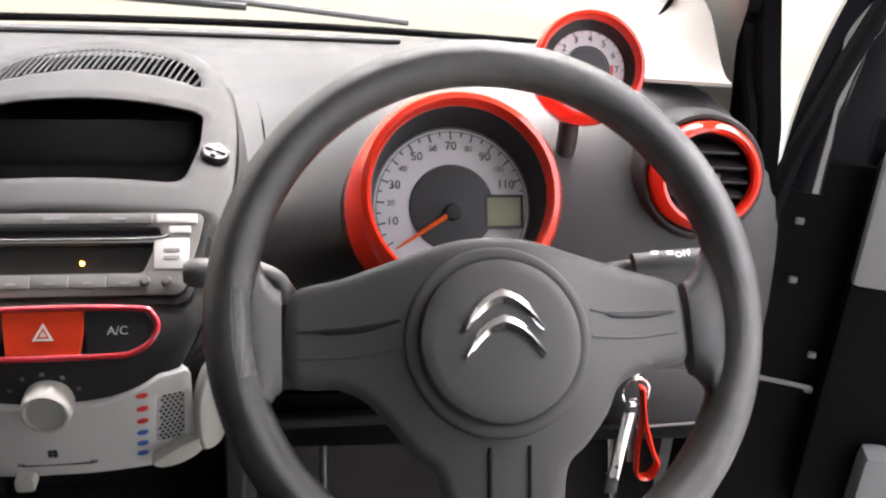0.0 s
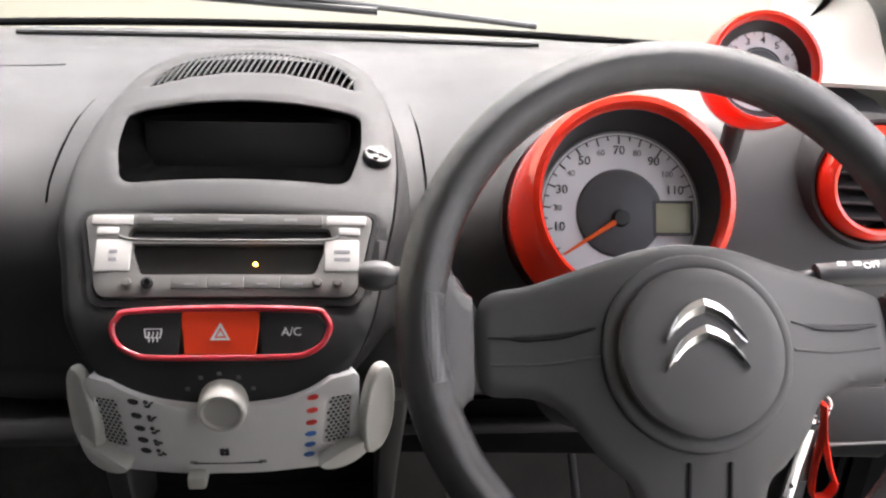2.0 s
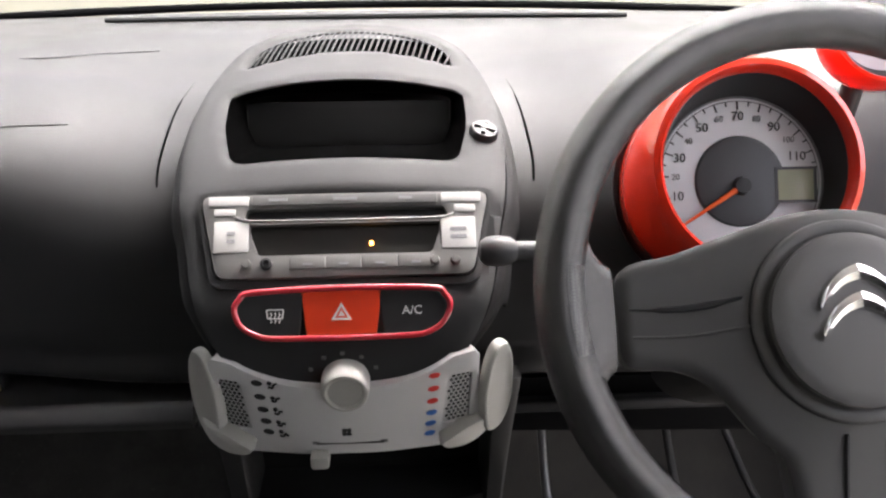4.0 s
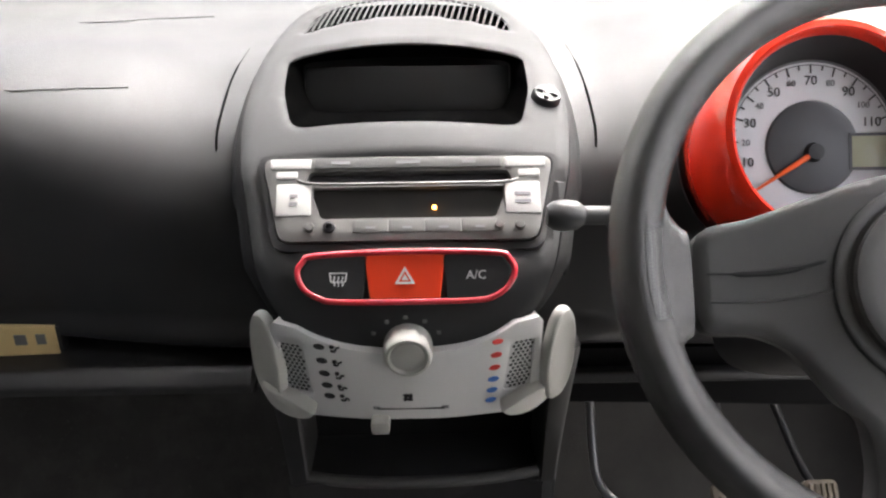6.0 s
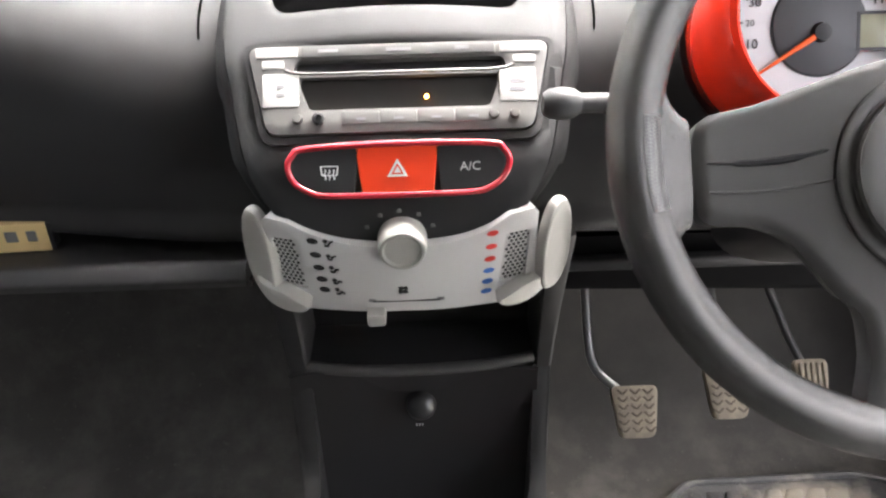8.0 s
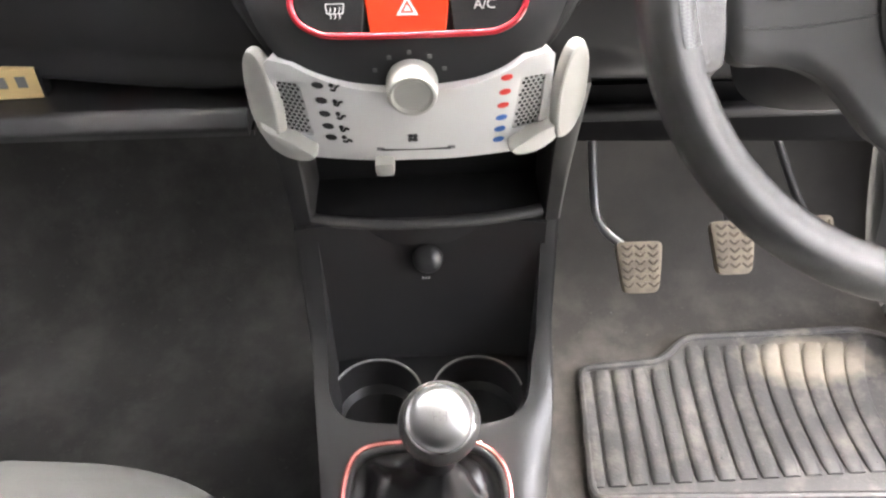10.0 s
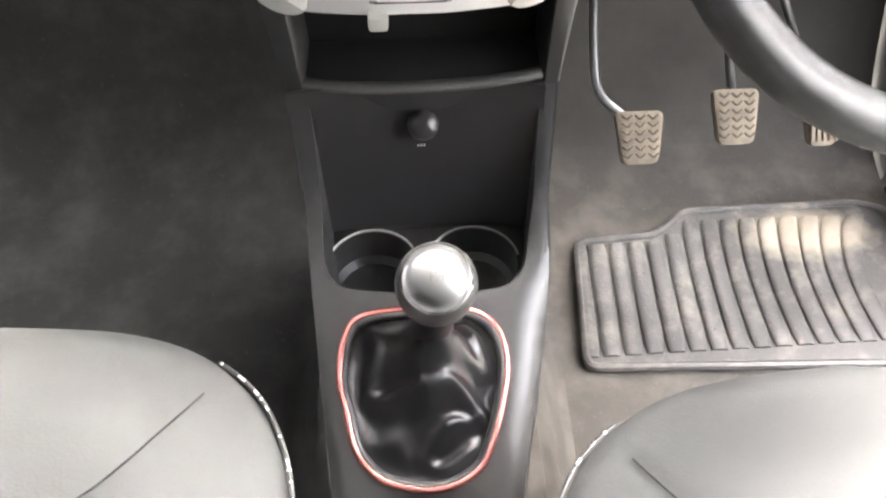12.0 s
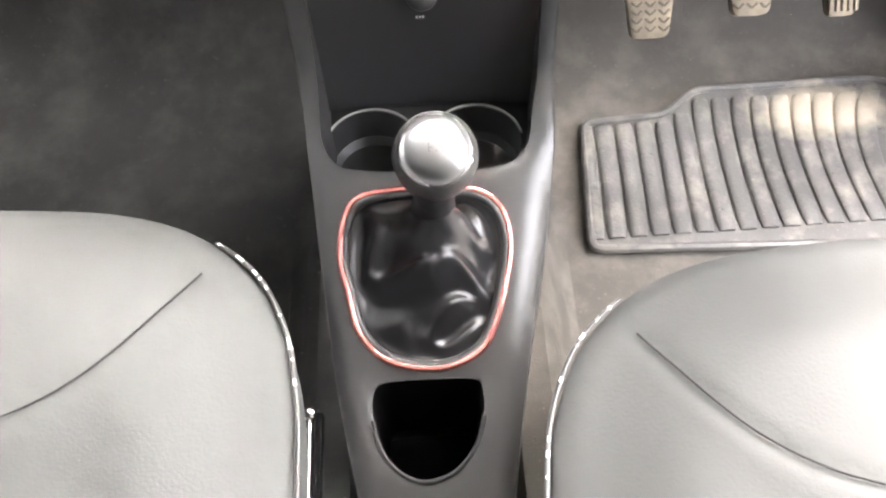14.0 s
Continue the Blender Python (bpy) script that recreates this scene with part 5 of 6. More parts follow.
part("joint", box((-0.0005, -0.0065, -0.031), (0.0100, 0.0055, 0.005), 0.001), M_INK, keys, "dark joint of the key")
part("joint", lathe([(0, 0.001), (0.0016, 0.0008), (0.0018, 0)], 10), M_INK, keys).matrix_local = pose(-0.0045, -0.0085, -0.085, 90)
part("spare_key", box((0.006, -0.002, -0.055), (0.006, 0.003, 0.06), 0.001, m=pose(0, 0, 0, 0, -6, 0)), M_SATIN, keys)
part("tag", box((-0.006, -0.005, -0.103), (0.011, 0.006, 0.018), 0.002), M_INK, keys, "black tag")
part("strap", tube(smooth_path([(0.006, -0.006, -0.012), (0.012, -0.008, -0.040), (0.022, -0.009, -0.068), (0.029, -0.009, -0.083), (0.024, -0.009, -0.095), (0.013, -0.009, -0.092), (0.010, -0.008, -0.070), (0.011, -0.006, -0.040), (0.008, -0.004, -0.014)], 6, False), 0.0020, n=8, flat=2.6, up=(0, 1, 0)), M_RED, keys, "red leather loop")

# ---- centre console ----
console = thing("centre_console", None, "dark plastic centre console with cup holders and storage cubby", "centre console")
EDGE_L = [(-0.111, 0.722), (-0.109, 0.706), (-0.104, 0.672), (-0.100, 0.622), (-0.091, 0.528), (-0.080, 0.42), (-0.067, 0.349), (-0.055, 0.27), (-0.04, 0.22)]
EDGE_R = [(0.128, 0.722), (0.126, 0.706), (0.122, 0.672), (0.1185, 0.614), (0.109, 0.555), (0.096, 0.502), (0.079, 0.42), (0.065, 0.343), (0.05, 0.27), (0.036, 0.22)]
BIN = [(-0.0925, 0.722), (-0.091, 0.706), (-0.089, 0.672), (-0.088, 0.650), (-0.086, 0.622), (-0.074, 0.604), (-0.05, 0.598), (0.0, 0.595), (0.055, 0.595), (0.080, 0.600), (0.095, 0.616), (0.102, 0.65), (0.107, 0.672), (0.1105, 0.706), (0.1125, 0.722)]


def deck(x, y):
    e_ = max(0.0, y - 0.668)
    z = 0.205 + 0.43 * (y - 0.44) + 1.45 * e_ * smoothstep(0.0, 0.05, e_)
    w = np.interp(y, [0.22, 0.349, 0.42, 0.555, 0.72, 0.80], [0.044, 0.067, 0.081, 0.104, 0.127, 0.14])
    drop = 0.010 * max(0.0, (abs(x) / w - 0.72) / 0.28) ** 3 * smoothstep(0.64, 0.56, y)
    return Vector((x, y, z - drop)), Vector((0, -0.395, 0.919))


sm2 = lambda pts, n=4: [tuple(p) for p in smooth_path([Vector(p) for p in pts], n)]
outl = sm2(EDGE_L)[:] + sm2(EDGE_R)[::-1] + sm2(BIN)[::-1]
GAIT = [(-0.0735, 0.527), (-0.0685, 0.559), (-0.054, 0.5755), (-0.018, 0.580), (0.020, 0.5795), (0.048, 0.576), (0.066, 0.562), (0.0725, 0.539), (0.0695, 0.512), (0.057, 0.472), (0.042, 0.4490), (0.008, 0.4370), (-0.035, 0.4445), (-0.059, 0.467), (-0.0675, 0.498)]
gait = [tuple(p) for p in smooth_path([Vector(p) for p in GAIT], 6, True)]
gait_in = [(p[0] * 0.93 + 0.0, 0.51 + (p[1] - 0.51) * 0.93) for p in gait]
CUB = [(-0.050, 0.419), (-0.0505, 0.40), (-0.044, 0.377), (-0.028, 0.359), (-0.008, 0.3525), (0.016, 0.359), (0.034, 0.377), (0.0425, 0.40), (0.0425, 0.419), (0.036, 0.4285), (-0.004, 0.4295), (-0.041, 0.4285)]
cub = [tuple(p) for p in smooth_path([Vector(p) for p in CUB], 4, True)]
part("top_deck", sheet(dense(outl, 0.008), [dense(gait_in, 0.006), dense(cub, 0.006)], 0.007, deck, 0.018, 0.0015, 0.005), M_CONSOLE, console, "dark charcoal deck")
for sgn, edge in ((-1, sm2(EDGE_L)), (1, sm2(EDGE_R))):
    def side(u, v, edge=edge, sgn=sgn):
        i = u * (len(edge) - 1)
        k = min(int(i), len(edge) - 2)
        p = Vector(edge[k]).lerp(Vector(edge[k + 1]), i - k)
        q, _ = deck(p.x, p.y)
        return (q.x + sgn * 0.004 * math.sin(v * 1.57), q.y, (q.z - 0.001) * (1 - v) + 0.0 * v)
    part("side_panel", grid(side, 40, 8, 0.003), M_CONSOLE, console)
    xs = [(-0.1115, -0.0935), (-0.1135, -0.0945), (-0.1165, -0.0955), (-0.1205, -0.0965), (-0.1245, -0.0975)] if sgn < 0 else [(0.1285, 0.1130), (0.1305, 0.1135), (0.1335, 0.1140), (0.1375, 0.1150), (0.1415, 0.1160)]
    rings = []
    for (xo, xi), z in zip(xs, (0.392, 0.43, 0.47, 0.51, 0.548)):
        y0 = 0.7225 - 0.05 * (z - 0.392)
        ring = [(xo, y0 + 0.11), (xo, y0 + 0.006), (xo * 0.985 + xi * 0.015, y0 + 0.001), (xo * 0.85 + xi * 0.15, y0 - 0.001), (xo * 0.15 + xi * 0.85, y0 - 0.001), (xi, y0 + 0.003), (xi, y0 + 0.11)]
        rings.append([(x, y, z) for x, y in ring])
    part("tray_pillar", loft(rings), M_CONSOLE, console, "charcoal pillar beside the tray")
    part("rear_side", box((sgn * 0.1195 + 0.008, 0.83, 0.23), (0.004, 0.20, 0.44), 0.001), M_BLACK, console)
# bin: walls, back, floor with two cup recesses
binp = sm2(BIN)


def bin_wall(u, v):
    i = u * (len(binp) - 1)
    k = min(int(i), len(binp) - 2)
    p = Vector(binp[k]).lerp(Vector(binp[k + 1]), i - k)
    q, n_ = deck(p.x, p.y)
    return (q.x * (1 - 0.05 * v), q.y, (q.z - 0.004) * (1 - v) + 0.205 * v)


part("bin_wall", grid(bin_wall, 70, 6, 0.0), M_BIN, console, "black bin wall")
part("bin_back", grid(lambda u, v: (-0.112 + 0.228 * u, 0.728 - 0.02 * v ** 2 + 0.012 * (2 * u - 1) ** 2 * -1, 0.405 - 0.165 * v), 16, 12, 0.004), M_BIN, console, "black back wall")
part("bin_ledge", box((0.003, 0.714, 0.239), (0.20, 0.020, 0.010), 0.004), M_BIN, console)
cups = []
for cx in (-0.047, 0.052):
    cups.append([(cx + 0.0435 * math.cos(2 * math.pi * i / 40), 0.658 + 0.0435 * math.sin(2 * math.pi * i / 40)) for i in range(40)])
part("bin_floor", sheet(dense([(-0.094, 0.602), (0.101, 0.602), (0.108, 0.716), (-0.100, 0.716)], 0.008), cups, 0.008, lambda x, y: (Vector((x, y, 0.233)), Vector((0, 0, 1))), 0.004), M_BIN, console)
for cx in (-0.047, 0.052):
    part("cup_recess", lathe([(0.0435, 0.0), (0.042, -0.035), (0.036, -0.042), (0, -0.043)], 40), M_BIN, console, "black cup recess").matrix_local = pose(cx, 0.658, 0.233)
    part("cup_rim", tube([(cx + 0.0445 * math.cos(radians(8 + 164 * i / 24)), 0.658 + 0.0445 * math.sin(radians(8 + 164 * i / 24)), 0.2350) for i in range(25)], 0.0011, n=8), M_EAR, console, "thin bright cup rim")
# socket
sock = part("power_socket", lathe([(0, 0.0125), (0.005, 0.0120), (0.0095, 0.0100), (0.0128, 0.0060), (0.0142, 0.0015), (0.0145, -0.002)], 28), M_CONSOLE, console, "domed power socket cap")
sock.matrix_local = frame_at((0.0075, 0.716, 0.362), 8)
for k in range(3):
    part("marking", box((0.0025 + 0.0028 * k, 0.7135, 0.3395), (0.0017, 0.0008, 0.0022), 0), M_WHITE, console)
for x in (-0.078, 0.081):
    part("clip", box((x, 0.705, 0.2455), (0.006, 0.004, 0.004), 0.001), M_SATIN, console)
# tray above the bin
part("tray_lip", tube(smooth_path([(-0.096, 0.726, 0.4065), (-0.070, 0.7225, 0.4045), (-0.035, 0.720, 0.4035), (0.006, 0.7195, 0.4035), (0.055, 0.7205, 0.4050), (0.090, 0.723, 0.4075), (0.112, 0.727, 0.4095)], 6), 0.0062, n=14, flat=0.8), M_HUB, console, "curved tray lip")
part("tray_front", grid(lambda u, v: (-0.095 + 0.207 * u, 0.7215 + 0.004 * v + 0.006 * (2 * u - 1) ** 2, 0.4025 + 0.005 * u - 0.030 * v + 0.004 * (2 * u - 1) ** 2), 16, 4, 0.003), M_BIN, console, "dark face below the tray lip")
part("tray_floor", box((0.004, 0.80, 0.402), (0.23, 0.15, 0.008), 0.002), M_BLACK, console)
# tray back and roof: darker colours that hold the recess's shade
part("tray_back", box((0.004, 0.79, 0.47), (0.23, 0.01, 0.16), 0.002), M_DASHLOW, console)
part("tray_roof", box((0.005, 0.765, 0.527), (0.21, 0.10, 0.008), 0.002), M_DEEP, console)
for x, z in ((0.008, 0.47), (0.022, 0.452), (-0.075, 0.46)):
    part("tray_fitting", box((x, 0.783, z), (0.014, 0.008, 0.012), 0.003), M_CONSOLE, console)
# rear cubby, its inner shade put into the wall and floor colour
cubw = cub


def cub_wall(u, v):
    p = cubw[int(round(u * len(cubw))) % len(cubw)]
    q, _ = deck(*p)
    return (q.x * (1 - 0.12 * v), q.y + 0.004 * v, q.z - 0.002 - 0.125 * v)


part("cubby_wall", grid(cub_wall, len(cubw), 6, 0.0), M_DEEP, console, "rear cubby wall, blackened for the shade inside")
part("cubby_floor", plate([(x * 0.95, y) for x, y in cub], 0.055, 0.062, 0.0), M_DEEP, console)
part("cubby_rim", tube([deck(*p)[0] + Vector((0, 0, 0.0004)) for p in cub if p[1] < 0.405], 0.0018, n=8), M_BLACK, console, "rounded cubby rim")

# ---- gear lever ----
gear = thing("gear_lever", None, "gear lever with a metal-capped knob and black leather gaiter", "gear lever")
axis = Vector((0.004, -0.105, 0.215)).normalized()
K = Vector((0.012, 0.466, 0.452))
gm = Matrix.Translation(K) @ axis.to_track_quat('Z', 'Y').to_matrix().to_4x4()
knob = part("knob", lathe([(0.0195, 0.0185), (0.0225, 0.0175), (0.0255, 0.012), (0.0268, 0.002), (0.0262, -0.010), (0.0235, -0.022), (0.0185, -0.036), (0.0155, -0.048), (0.0150, -0.060), (0, -0.060)], 48), M_RIM, gear, "dark grey grained knob")
knob.matrix_local = gm
cap = part("knob_cap", lathe([(0, 0.0262), (0.006, 0.0257), (0.0115, 0.0243), (0.0165, 0.0220), (0.0205, 0.0187), (0.0210, 0.0165)], 48), M_SATIN, knob, "brushed metal cap")
part("cap_ring", lathe([(0.0206, 0.0180), (0.0216, 0.0192), (0.0226, 0.0178)], 48), M_CHROME, knob)
for dx in (-0.004, 0, 0.004):
    part("gear_mark", box((dx, 0, 0.0259), (0.0005, 0.006, 0.0003), 0), M_KNOBGREY, cap)
part("gear_mark", box((0, 0, 0.0259), (0.0085, 0.0005, 0.0003), 0), M_KNOBGREY, cap)
base = K - axis * 0.062
part("shaft", tube([base + axis * 0.02, base - axis * 0.05, base - axis * 0.13], 0.0125, n=16, taper=[0.9, 1.1, 1.5]), M_LEATHER, gear, "leather-wrapped shaft")
# gaiter: soft leather drawn up round the lever, with folds along a few lines
FOLDS = [([(-0.050, 0.508), (-0.026, 0.4990), (0.004, 0.4975), (0.028, 0.503), (0.056, 0.490)], 0.0105, 0.0062),
         ([(-0.002, 0.462), (0.010, 0.472), (0.026, 0.482), (0.056, 0.490)], 0.0075, 0.0056),
         ([(-0.002, 0.458), (0.014, 0.4535), (0.032, 0.462), (0.044, 0.474)], 0.0062, 0.0050),
         ([(-0.050, 0.566), (-0.040, 0.545), (-0.048, 0.515)], 0.0110, 0.0075),
         ([(-0.030, 0.560), (-0.026, 0.540), (-0.034, 0.520)], 0.0050, 0.0070),
         ([(0.034, 0.566), (0.046, 0.550), (0.054, 0.528)], 0.0085, 0.0070),
         ([(0.026, 0.545), (0.034, 0.534), (0.046, 0.525)], 0.0050, 0.0055),
         ([(-0.056, 0.470), (-0.028, 0.470), (-0.010, 0.455)], 0.0045, 0.0080)]
fold_pts = [(np.array([tuple(p) for p in smooth_path([Vector(q) for q in pts], 40)]), a_, w_) for pts, a_, w_ in FOLDS]
TOPC = np.array([0.013, 0.530])


def gaiter_z(x, y):
    e = edge_gap(np.array([[x, y]]), gait_in)[0]
    c = math.dist((x, y), TOPC)
    r = c / (c + e + 1e-6)
    h = 0.092 * max(0.0, 1 - r / 0.92) ** 1.5 - 0.005
    soft = smoothstep(0.0, 0.012, e)
    for pts, a_, w_ in fold_pts:
        k = np.linalg.norm(pts - np.array([x, y]), axis=1)
        i = int(np.argmin(k))
        fade = math.sin(math.pi * min(1, max(0, (i + 10) / (len(pts) + 18)))) ** 0.6
        h += soft * fade * a_ * (math.exp(-(k[i] / w_) ** 2) - 0.4 * math.exp(-((k[i] - 2.0 * w_) / (1.2 * w_)) ** 2))
    h += soft * 0.0007 * noise.noise(Vector((x * 30, y * 30, 2.0)))
    return 0.205 + 0.43 * (y - 0.44) + h


def gaiter_fn(x, y):
    return Vector((x, y, gaiter_z(x, y))), Vector((0, 0, 1))


part("gaiter", sheet(dense(gait_in, 0.004), [], 0.0021, gaiter_fn, 0.004), M_LEATHER, gear, "folded black leather gaiter", sharp=80)
ringp = [deck(*p)[0] + Vector((0, 0, 0.0015)) for p in gait]
part("gaiter_trim", tube(ringp, 0.0034, True, 12), M_RINGTRIM, gear, "shiny red trim ring")
part("trim_seat", tube([deck(p[0] * 0.955, 0.51 + (p[1] - 0.51) * 0.955)[0] for p in gait], 0.0042, True, 10), M_CONSOLE, gear)

# ---- pedals ----
def pedal(name, c, w, h, tilt, lab, arm, ribs):
    e = thing(name, frame_at(c, tilt), lab, "pedal", group="pedals")
    o = rounded([(-w / 2, h / 2), (w / 2, h / 2), (w / 2 * 0.74, -h / 2), (-w / 2 * 0.74, -h / 2)], 0.009)
    part("pad", sheet(dense(o, 0.005), [], 0.005, lambda x, y: ((x, y, 0.004 - 6 * y * y * 0.25), (0, 0, 1)), 0.012, 0.002, 0.004), M_RUBBER, e, "dusty worn rubber pad")
    part("back_plate", plate([(x * 0.95, y * 0.95) for x, y in o], -0.014, -0.006, 0.0), M_BLACK, e)
    if ribs == "chevron":
        for c_ in range(3):
            for r in range(6):
                x0, y0 = (c_ - 1) * w * 0.27, -h * 0.36 + r * h * 0.145
                for s in (-1, 1):
                    part("tread_bar", box((x0 + s * w * 0.055, y0 + h * 0.02, 0.0035 - 1.5 * y0 * y0), (w * 0.145, h * 0.040, 0.003), 0.0008, m=pose(0, 0, 0, 0, 0, s * 42)), M_RUBBERD, e)
    else:
        for k in range(5):
            part("tread_bar", box(((k - 2) * w * 0.17, 0, 0.005), (w * 0.10, h * 0.86, 0.004), 0.001), M_RUBBER, e)
    part("arm", tube(smooth_path([Vector(p) for p in arm], 6), 0.0052, n=10), M_SATIN if name == "clutch_pedal" else M_BLACK, e, "metal pedal arm")
    return e


pedal("clutch_pedal", (0.257, 0.853, 0.207), 0.056, 0.061, 46, "dusty rubber-faced clutch pedal on a bright arm", [(-0.018, 0.028, -0.012), (-0.042, 0.055, -0.018), (-0.047, 0.10, -0.02), (-0.045, 0.20, -0.02)], "chevron")
pedal("brake_pedal", (0.3605, 0.850, 0.237), 0.053, 0.062, 46, "dusty rubber-faced brake pedal", [(0.0, 0.025, -0.012), (0.002, 0.10, -0.03), (0.002, 0.22, -0.04)], "chevron")
pedal("accelerator_pedal", (0.477, 0.878, 0.210), 0.041, 0.072, 46, "ribbed pale accelerator pedal", [(0.0, 0.02, -0.012), (-0.012, 0.07, -0.03), (-0.030, 0.18, -0.06), (-0.035, 0.31, -0.16)], "rib")

# ---- rubber mat in the driver's footwell ----
mat_thing = thing("floor_mat", None, "worn ribbed rubber mat with a pale patch", "floor mat")
MO = rounded([(0.190, 0.668), (0.625, 0.655), (0.645, 0.905), (0.600, 0.922), (0.360, 0.915), (0.315, 0.874), (0.205, 0.868)], 0.016)


def mat_h(x, y):
    return 0.006 + 0.0025 * noise.noise(Vector((x * 6, y * 6, 4)))


def mat_fn(x, y):
    return Vector((x, y, mat_h(x, y))), Vector((0, 0, 1))


part("base", sheet(dense(MO, 0.012), [], 0.014, mat_fn, 0.006, 0.001, 0.004), M_MAT, mat_thing)
part("border", tube([Vector((x, y, mat_h(x, y) + 0.001)) for x, y in dense([(0.417 + (x - 0.417) * 0.985, 0.79 + (y - 0.79) * 0.975) for x, y in MO], 0.01)], 0.0055, True, 8, 0.9), M_MAT, mat_thing, "raised border")


def mat_groove(i, t):
    """Where the mat's i-th groove runs, t from its far end to its near end."""
    far = 0.2226 + 0.0262 * i + 0.0009 * max(0, i - 8) ** 1.8
    return far + (0.2122 + 0.0265 * i - far) * t - 0.018 * (i / 13) ** 2 * math.sin(math.pi * t ** 0.8)


for i in range(15):
    y1 = 0.860 if i < 5 else (0.872 if i == 5 else 0.895)
    rings = []
    for j in range(15):
        t = j / 14
        y = y1 + (0.684 + 0.0006 * i - y1) * t
        tt = (0.895 - y) / 0.211
        xa, xb = mat_groove(i - 1, tt) + 0.0014, mat_groove(i, tt) - 0.0014
        if i == 0:
            xa = mat_groove(0, tt) - 0.0185
        if i == 14:
            xb = min(xb, 0.617)
        c, h = (xa + xb) / 2, (xb - xa) / 2 * (0.86 if j in (0, 14) else 1.0)
        p = Vector((c, y, mat_h(c, y) + 0.001 + (0.0 if 0 < j < 14 else -0.002)))
        rings.append([p + Vector((dx * h, 0, dz)) for dx, dz in ((-1.0, -0.002), (-0.95, 0.0020), (-0.80, 0.0034), (-0.4, 0.0042), (0.0, 0.0045), (0.4, 0.0042), (0.80, 0.0034), (0.95, 0.0020), (1.0, -0.002))])
    part("rib", loft(rings), M_MAT, mat_thing)
# crumbs
crumbs = bmesh.new()
rnd = random.Random(5)
for k in range(26):
    x, y = rnd.uniform(0.14, 0.6), rnd.uniform(0.62, 1.0)
    bmesh.ops.create_icosphere(crumbs, subdivisions=1, radius=rnd.uniform(0.0006, 0.0014), matrix=Matrix.Translation((x, y, (0.003 if y > 0.93 or y < 0.65 or x < 0.19 else 0.015) + tunnel(x, y))))
for k in range(14):
    x, y = rnd.uniform(-0.14, -0.10), rnd.uniform(0.3, 0.6)
    bmesh.ops.create_icosphere(crumbs, subdivisions=1, radius=rnd.uniform(0.0008, 0.0018), matrix=Matrix.Translation((x, y, tunnel(x, y) + 0.002)))
tagged(part("floor_crumbs", crumbs, M_PIPING), "tiny pale crumbs and grit on the carpet", "grit", kind="stuff")


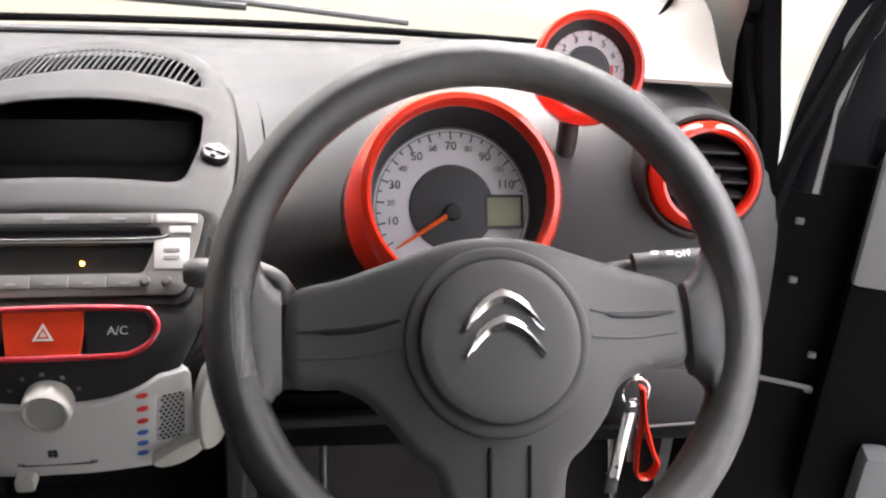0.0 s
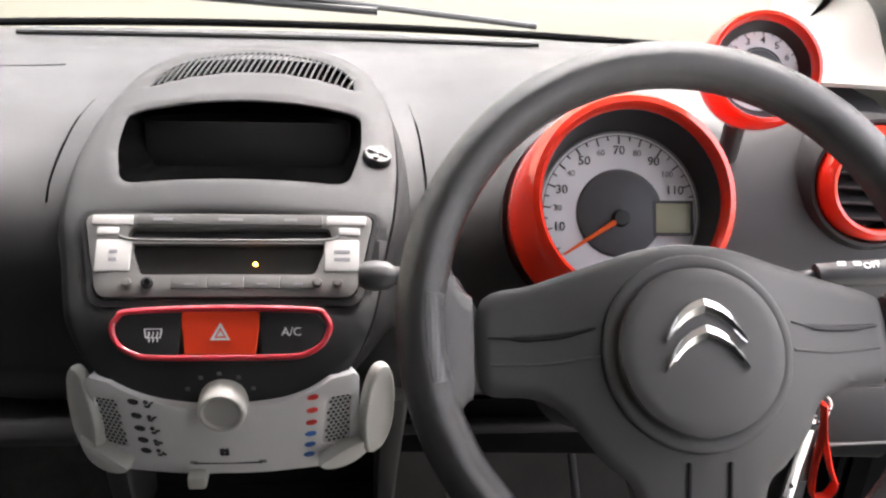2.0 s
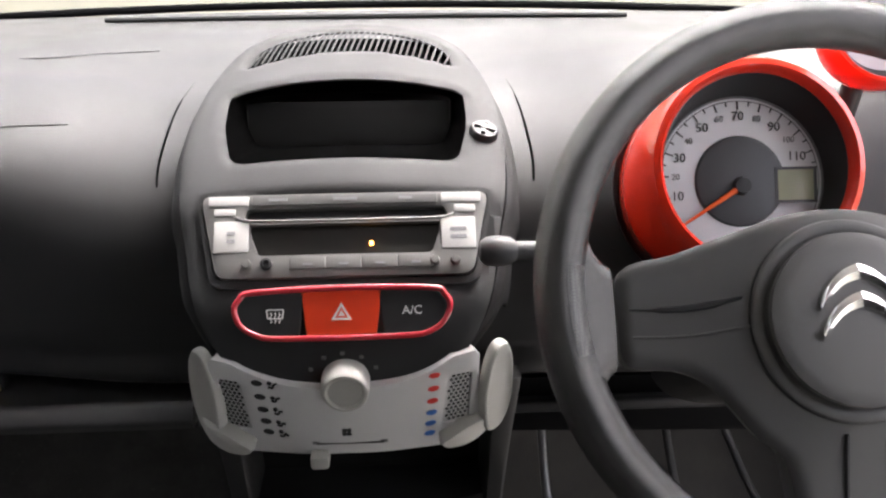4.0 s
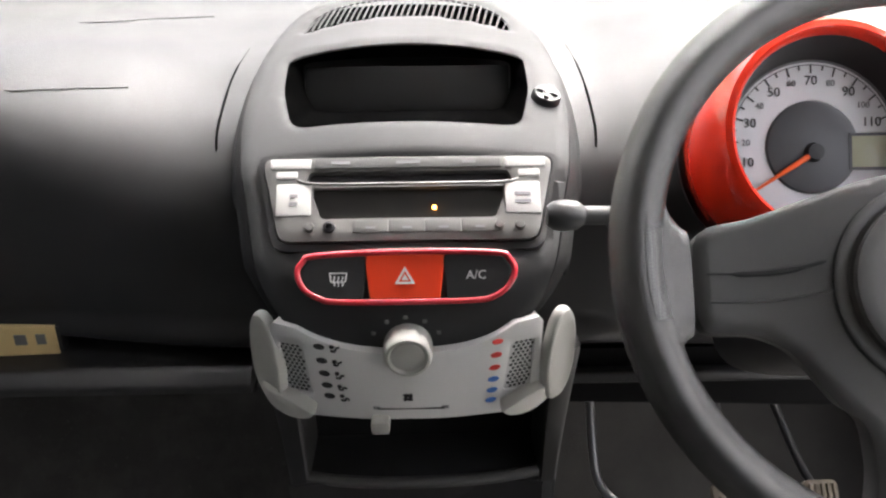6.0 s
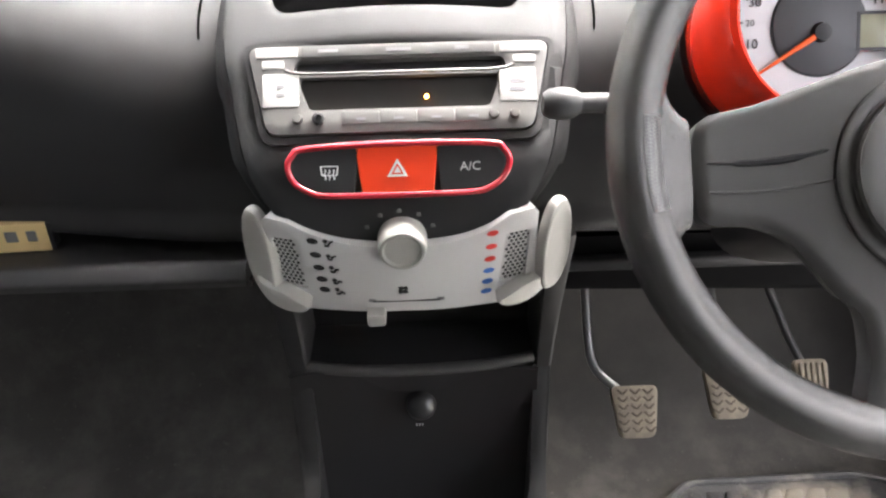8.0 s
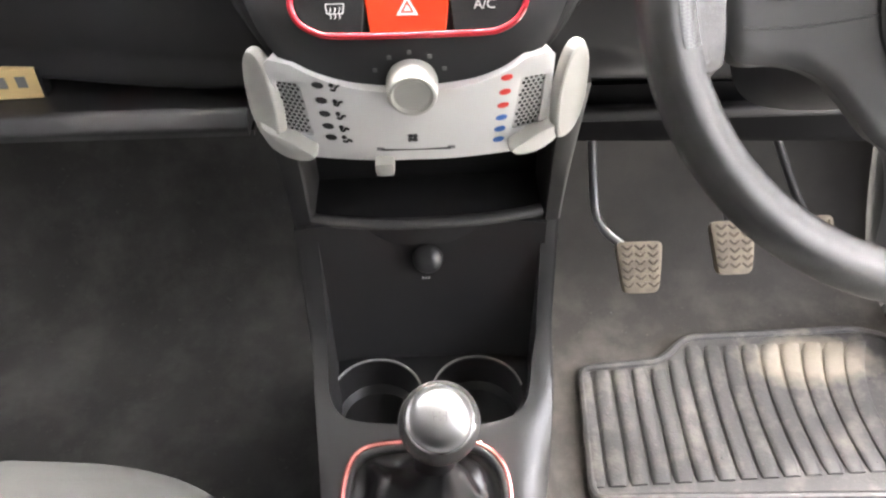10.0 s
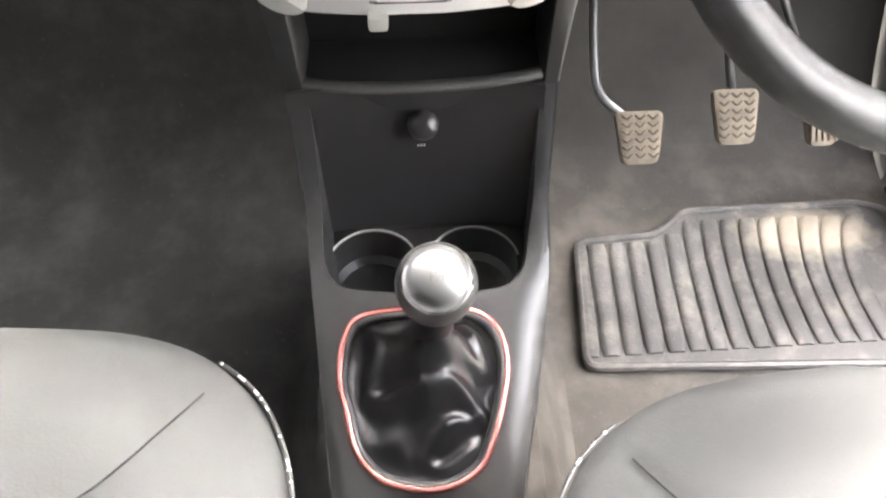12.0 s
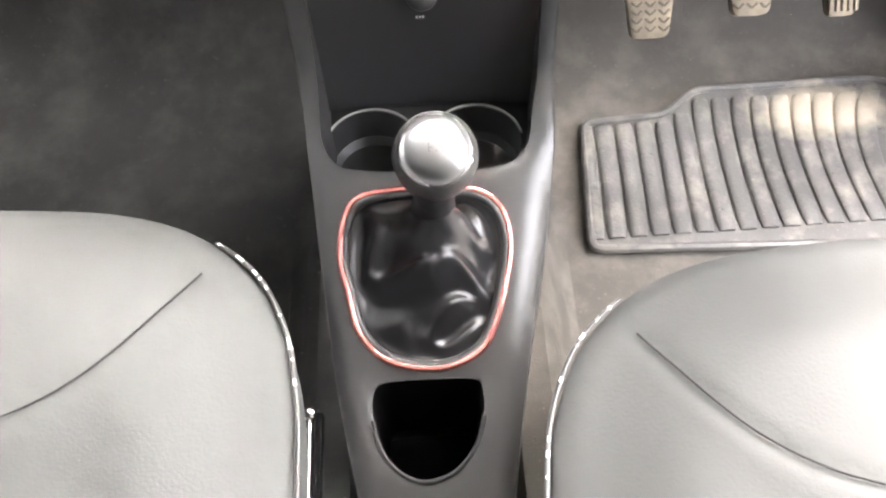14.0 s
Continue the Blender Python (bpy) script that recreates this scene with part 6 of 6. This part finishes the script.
# ---- seats ----
def seat(name, cx, shift, lab, inner):
    """A cushion; inner is the sign of the side that faces the console."""
    e = thing(name, None, lab, "car seat", group="front seats")
    pr = [(0.0, 0.537), (0.09, 0.528), (0.155, 0.506), (0.203, 0.466), (0.229, 0.419), (0.240, 0.368), (0.244, 0.30), (0.245, 0.10), (0.24, -0.12)]
    half_ = sm2([(x, y + shift) for x, y in pr], 6)
    outl_ = dense(half_ + [(-x, y) for x, y in reversed(half_)][:-1], 0.012)
    half_seam = [(0.172, 0.461), (0.137, 0.399), (0.102, 0.366), (0.060, 0.345), (0.0, 0.332)]
    seam = sm2([(-x, y + shift) for x, y in half_seam] + [(x, y + shift) for x, y in half_seam[-2::-1]], 8)
    so_ = np.array(seam)

    def fn(x, y):
        gap = edge_gap(np.array([[x, y]]), outl_)[0]
        d = np.min(np.linalg.norm(so_ - np.array([x, y]), axis=1))
        z = 0.335 + 0.030 * smoothstep(0, 0.11, gap) - 0.0045 * math.exp(-(d / 0.006) ** 2)
        inner_ = y < np.interp(abs(x), [0, 0.06, 0.102, 0.137, 0.172], [q + shift for q in (0.332, 0.345, 0.366, 0.399, 0.461)]) and abs(x) < 0.172
        z -= 0.010 * smoothstep(0.0, 0.06, d) * (1 if inner_ else 0) * smoothstep(0.172, 0.11, abs(x))
        z -= 0.004 * smoothstep(0.42 + shift, 0.53 + shift, y)
        return Vector((cx + x, y, z)), Vector((0, 0, 1))

    part("cushion", sheet(outl_, [], 0.009, fn, 0.07, 0.008, 0.014), M_SEAT, e, "smooth pale grey vinyl cushion")
    base_ = [(cx + x * 0.86, y - 0.03) for x, y in outl_]
    part("cushion_side", plate(base_, 0.14, 0.285, 0.004), M_SEATSIDE, e, "dark cloth cushion side")
    part("seam", tube([fn(x, y)[0] + Vector((0, 0, 0.0040)) for x, y in seam], 0.0008, n=6), M_SEAM, e, "dark stitched seam")
    for s in (-1, 1):
        pts = [Vector((cx + s * (x + 0.0035), y, 0.331 - 0.006 * smoothstep(0.46 + shift, 0.5 + shift, y))) for x, y in half_ if y < 0.497 + shift]
        pp = part("piping", tube(pts, 0.0019, n=8), M_PIPING, e, "worn pale piping")
        rp = random.Random(11 + s)
        for k in range(16):
            i0 = rp.randint(0, len(pts) - 6)
            a_ = rp.uniform(0, 0.4)
            part("worn_spot", tube([pts[i0].lerp(pts[i0 + 1], a_) + Vector((0, 0, 0.0006)), pts[i0].lerp(pts[i0 + 1], a_ + rp.uniform(0.12, 0.6)) + Vector((0, 0, 0.0006))], rp.uniform(0.0012, 0.0019), n=6), M_PANEL, pp)
    part("base", box((cx, 0.15 + shift, 0.09), (0.40, 0.5, 0.10), 0.02), M_BLACK, e)
    for s in (-1, 1):
        part("rail", box((cx + s * 0.215, 0.13 + shift, 0.02), (0.03, 0.62, 0.04), 0.006), M_BLACK, e)
    if inner > 0:
        part("slide_bar", tube([(cx + 0.223, 0.424, 0.150), (cx + 0.223, 0.20, 0.150)], 0.0036, n=10), M_CHROME, e, "bright metal slide bar")
        part("slide_guide", box((cx + 0.2140, 0.372, 0.148), (0.010, 0.080, 0.014), 0.003), M_PANEL, e, "pale plastic guide")
        part("slide_channel", box((cx + 0.2315, 0.315, 0.146), (0.007, 0.22, 0.012), 0.002), M_DEEP, e, "black channel")
        part("bar_end", box((cx + 0.223, 0.424, 0.150), (0.009, 0.012, 0.012), 0.003), M_CHROME, e)
    return e


seat("passenger_seat", -0.333, 0.0, "pale grey vinyl passenger seat cushion with worn piping", 1)
seat("driver_seat", 0.316, -0.066, "pale grey vinyl driver's seat cushion with worn piping", -1)

# ---- what lies on the passenger shelf ----
bk = thing("carton", Matrix.Translation((-0.379, 0.7525, 0.5275)) @ pose(0, 0, 0, 0, 0, 3), "small gold card box lying on the shelf", "box")
part("sleeve", box((0, 0, 0.014), (0.15, 0.016, 0.0275), 0.001), M_BOX, bk, "gold printed card")
part("end_flap", box((0.0765, 0, 0.014), (0.004, 0.014, 0.026), 0.001), M_BLACK, bk, "dark end")
for x, w in ((0.045, 0.010), (0.062, 0.008)):
    part("print_mark", box((x, -0.0083, 0.016), (w, 0.0006, 0.010), 0), M_WOVENGREY, bk)
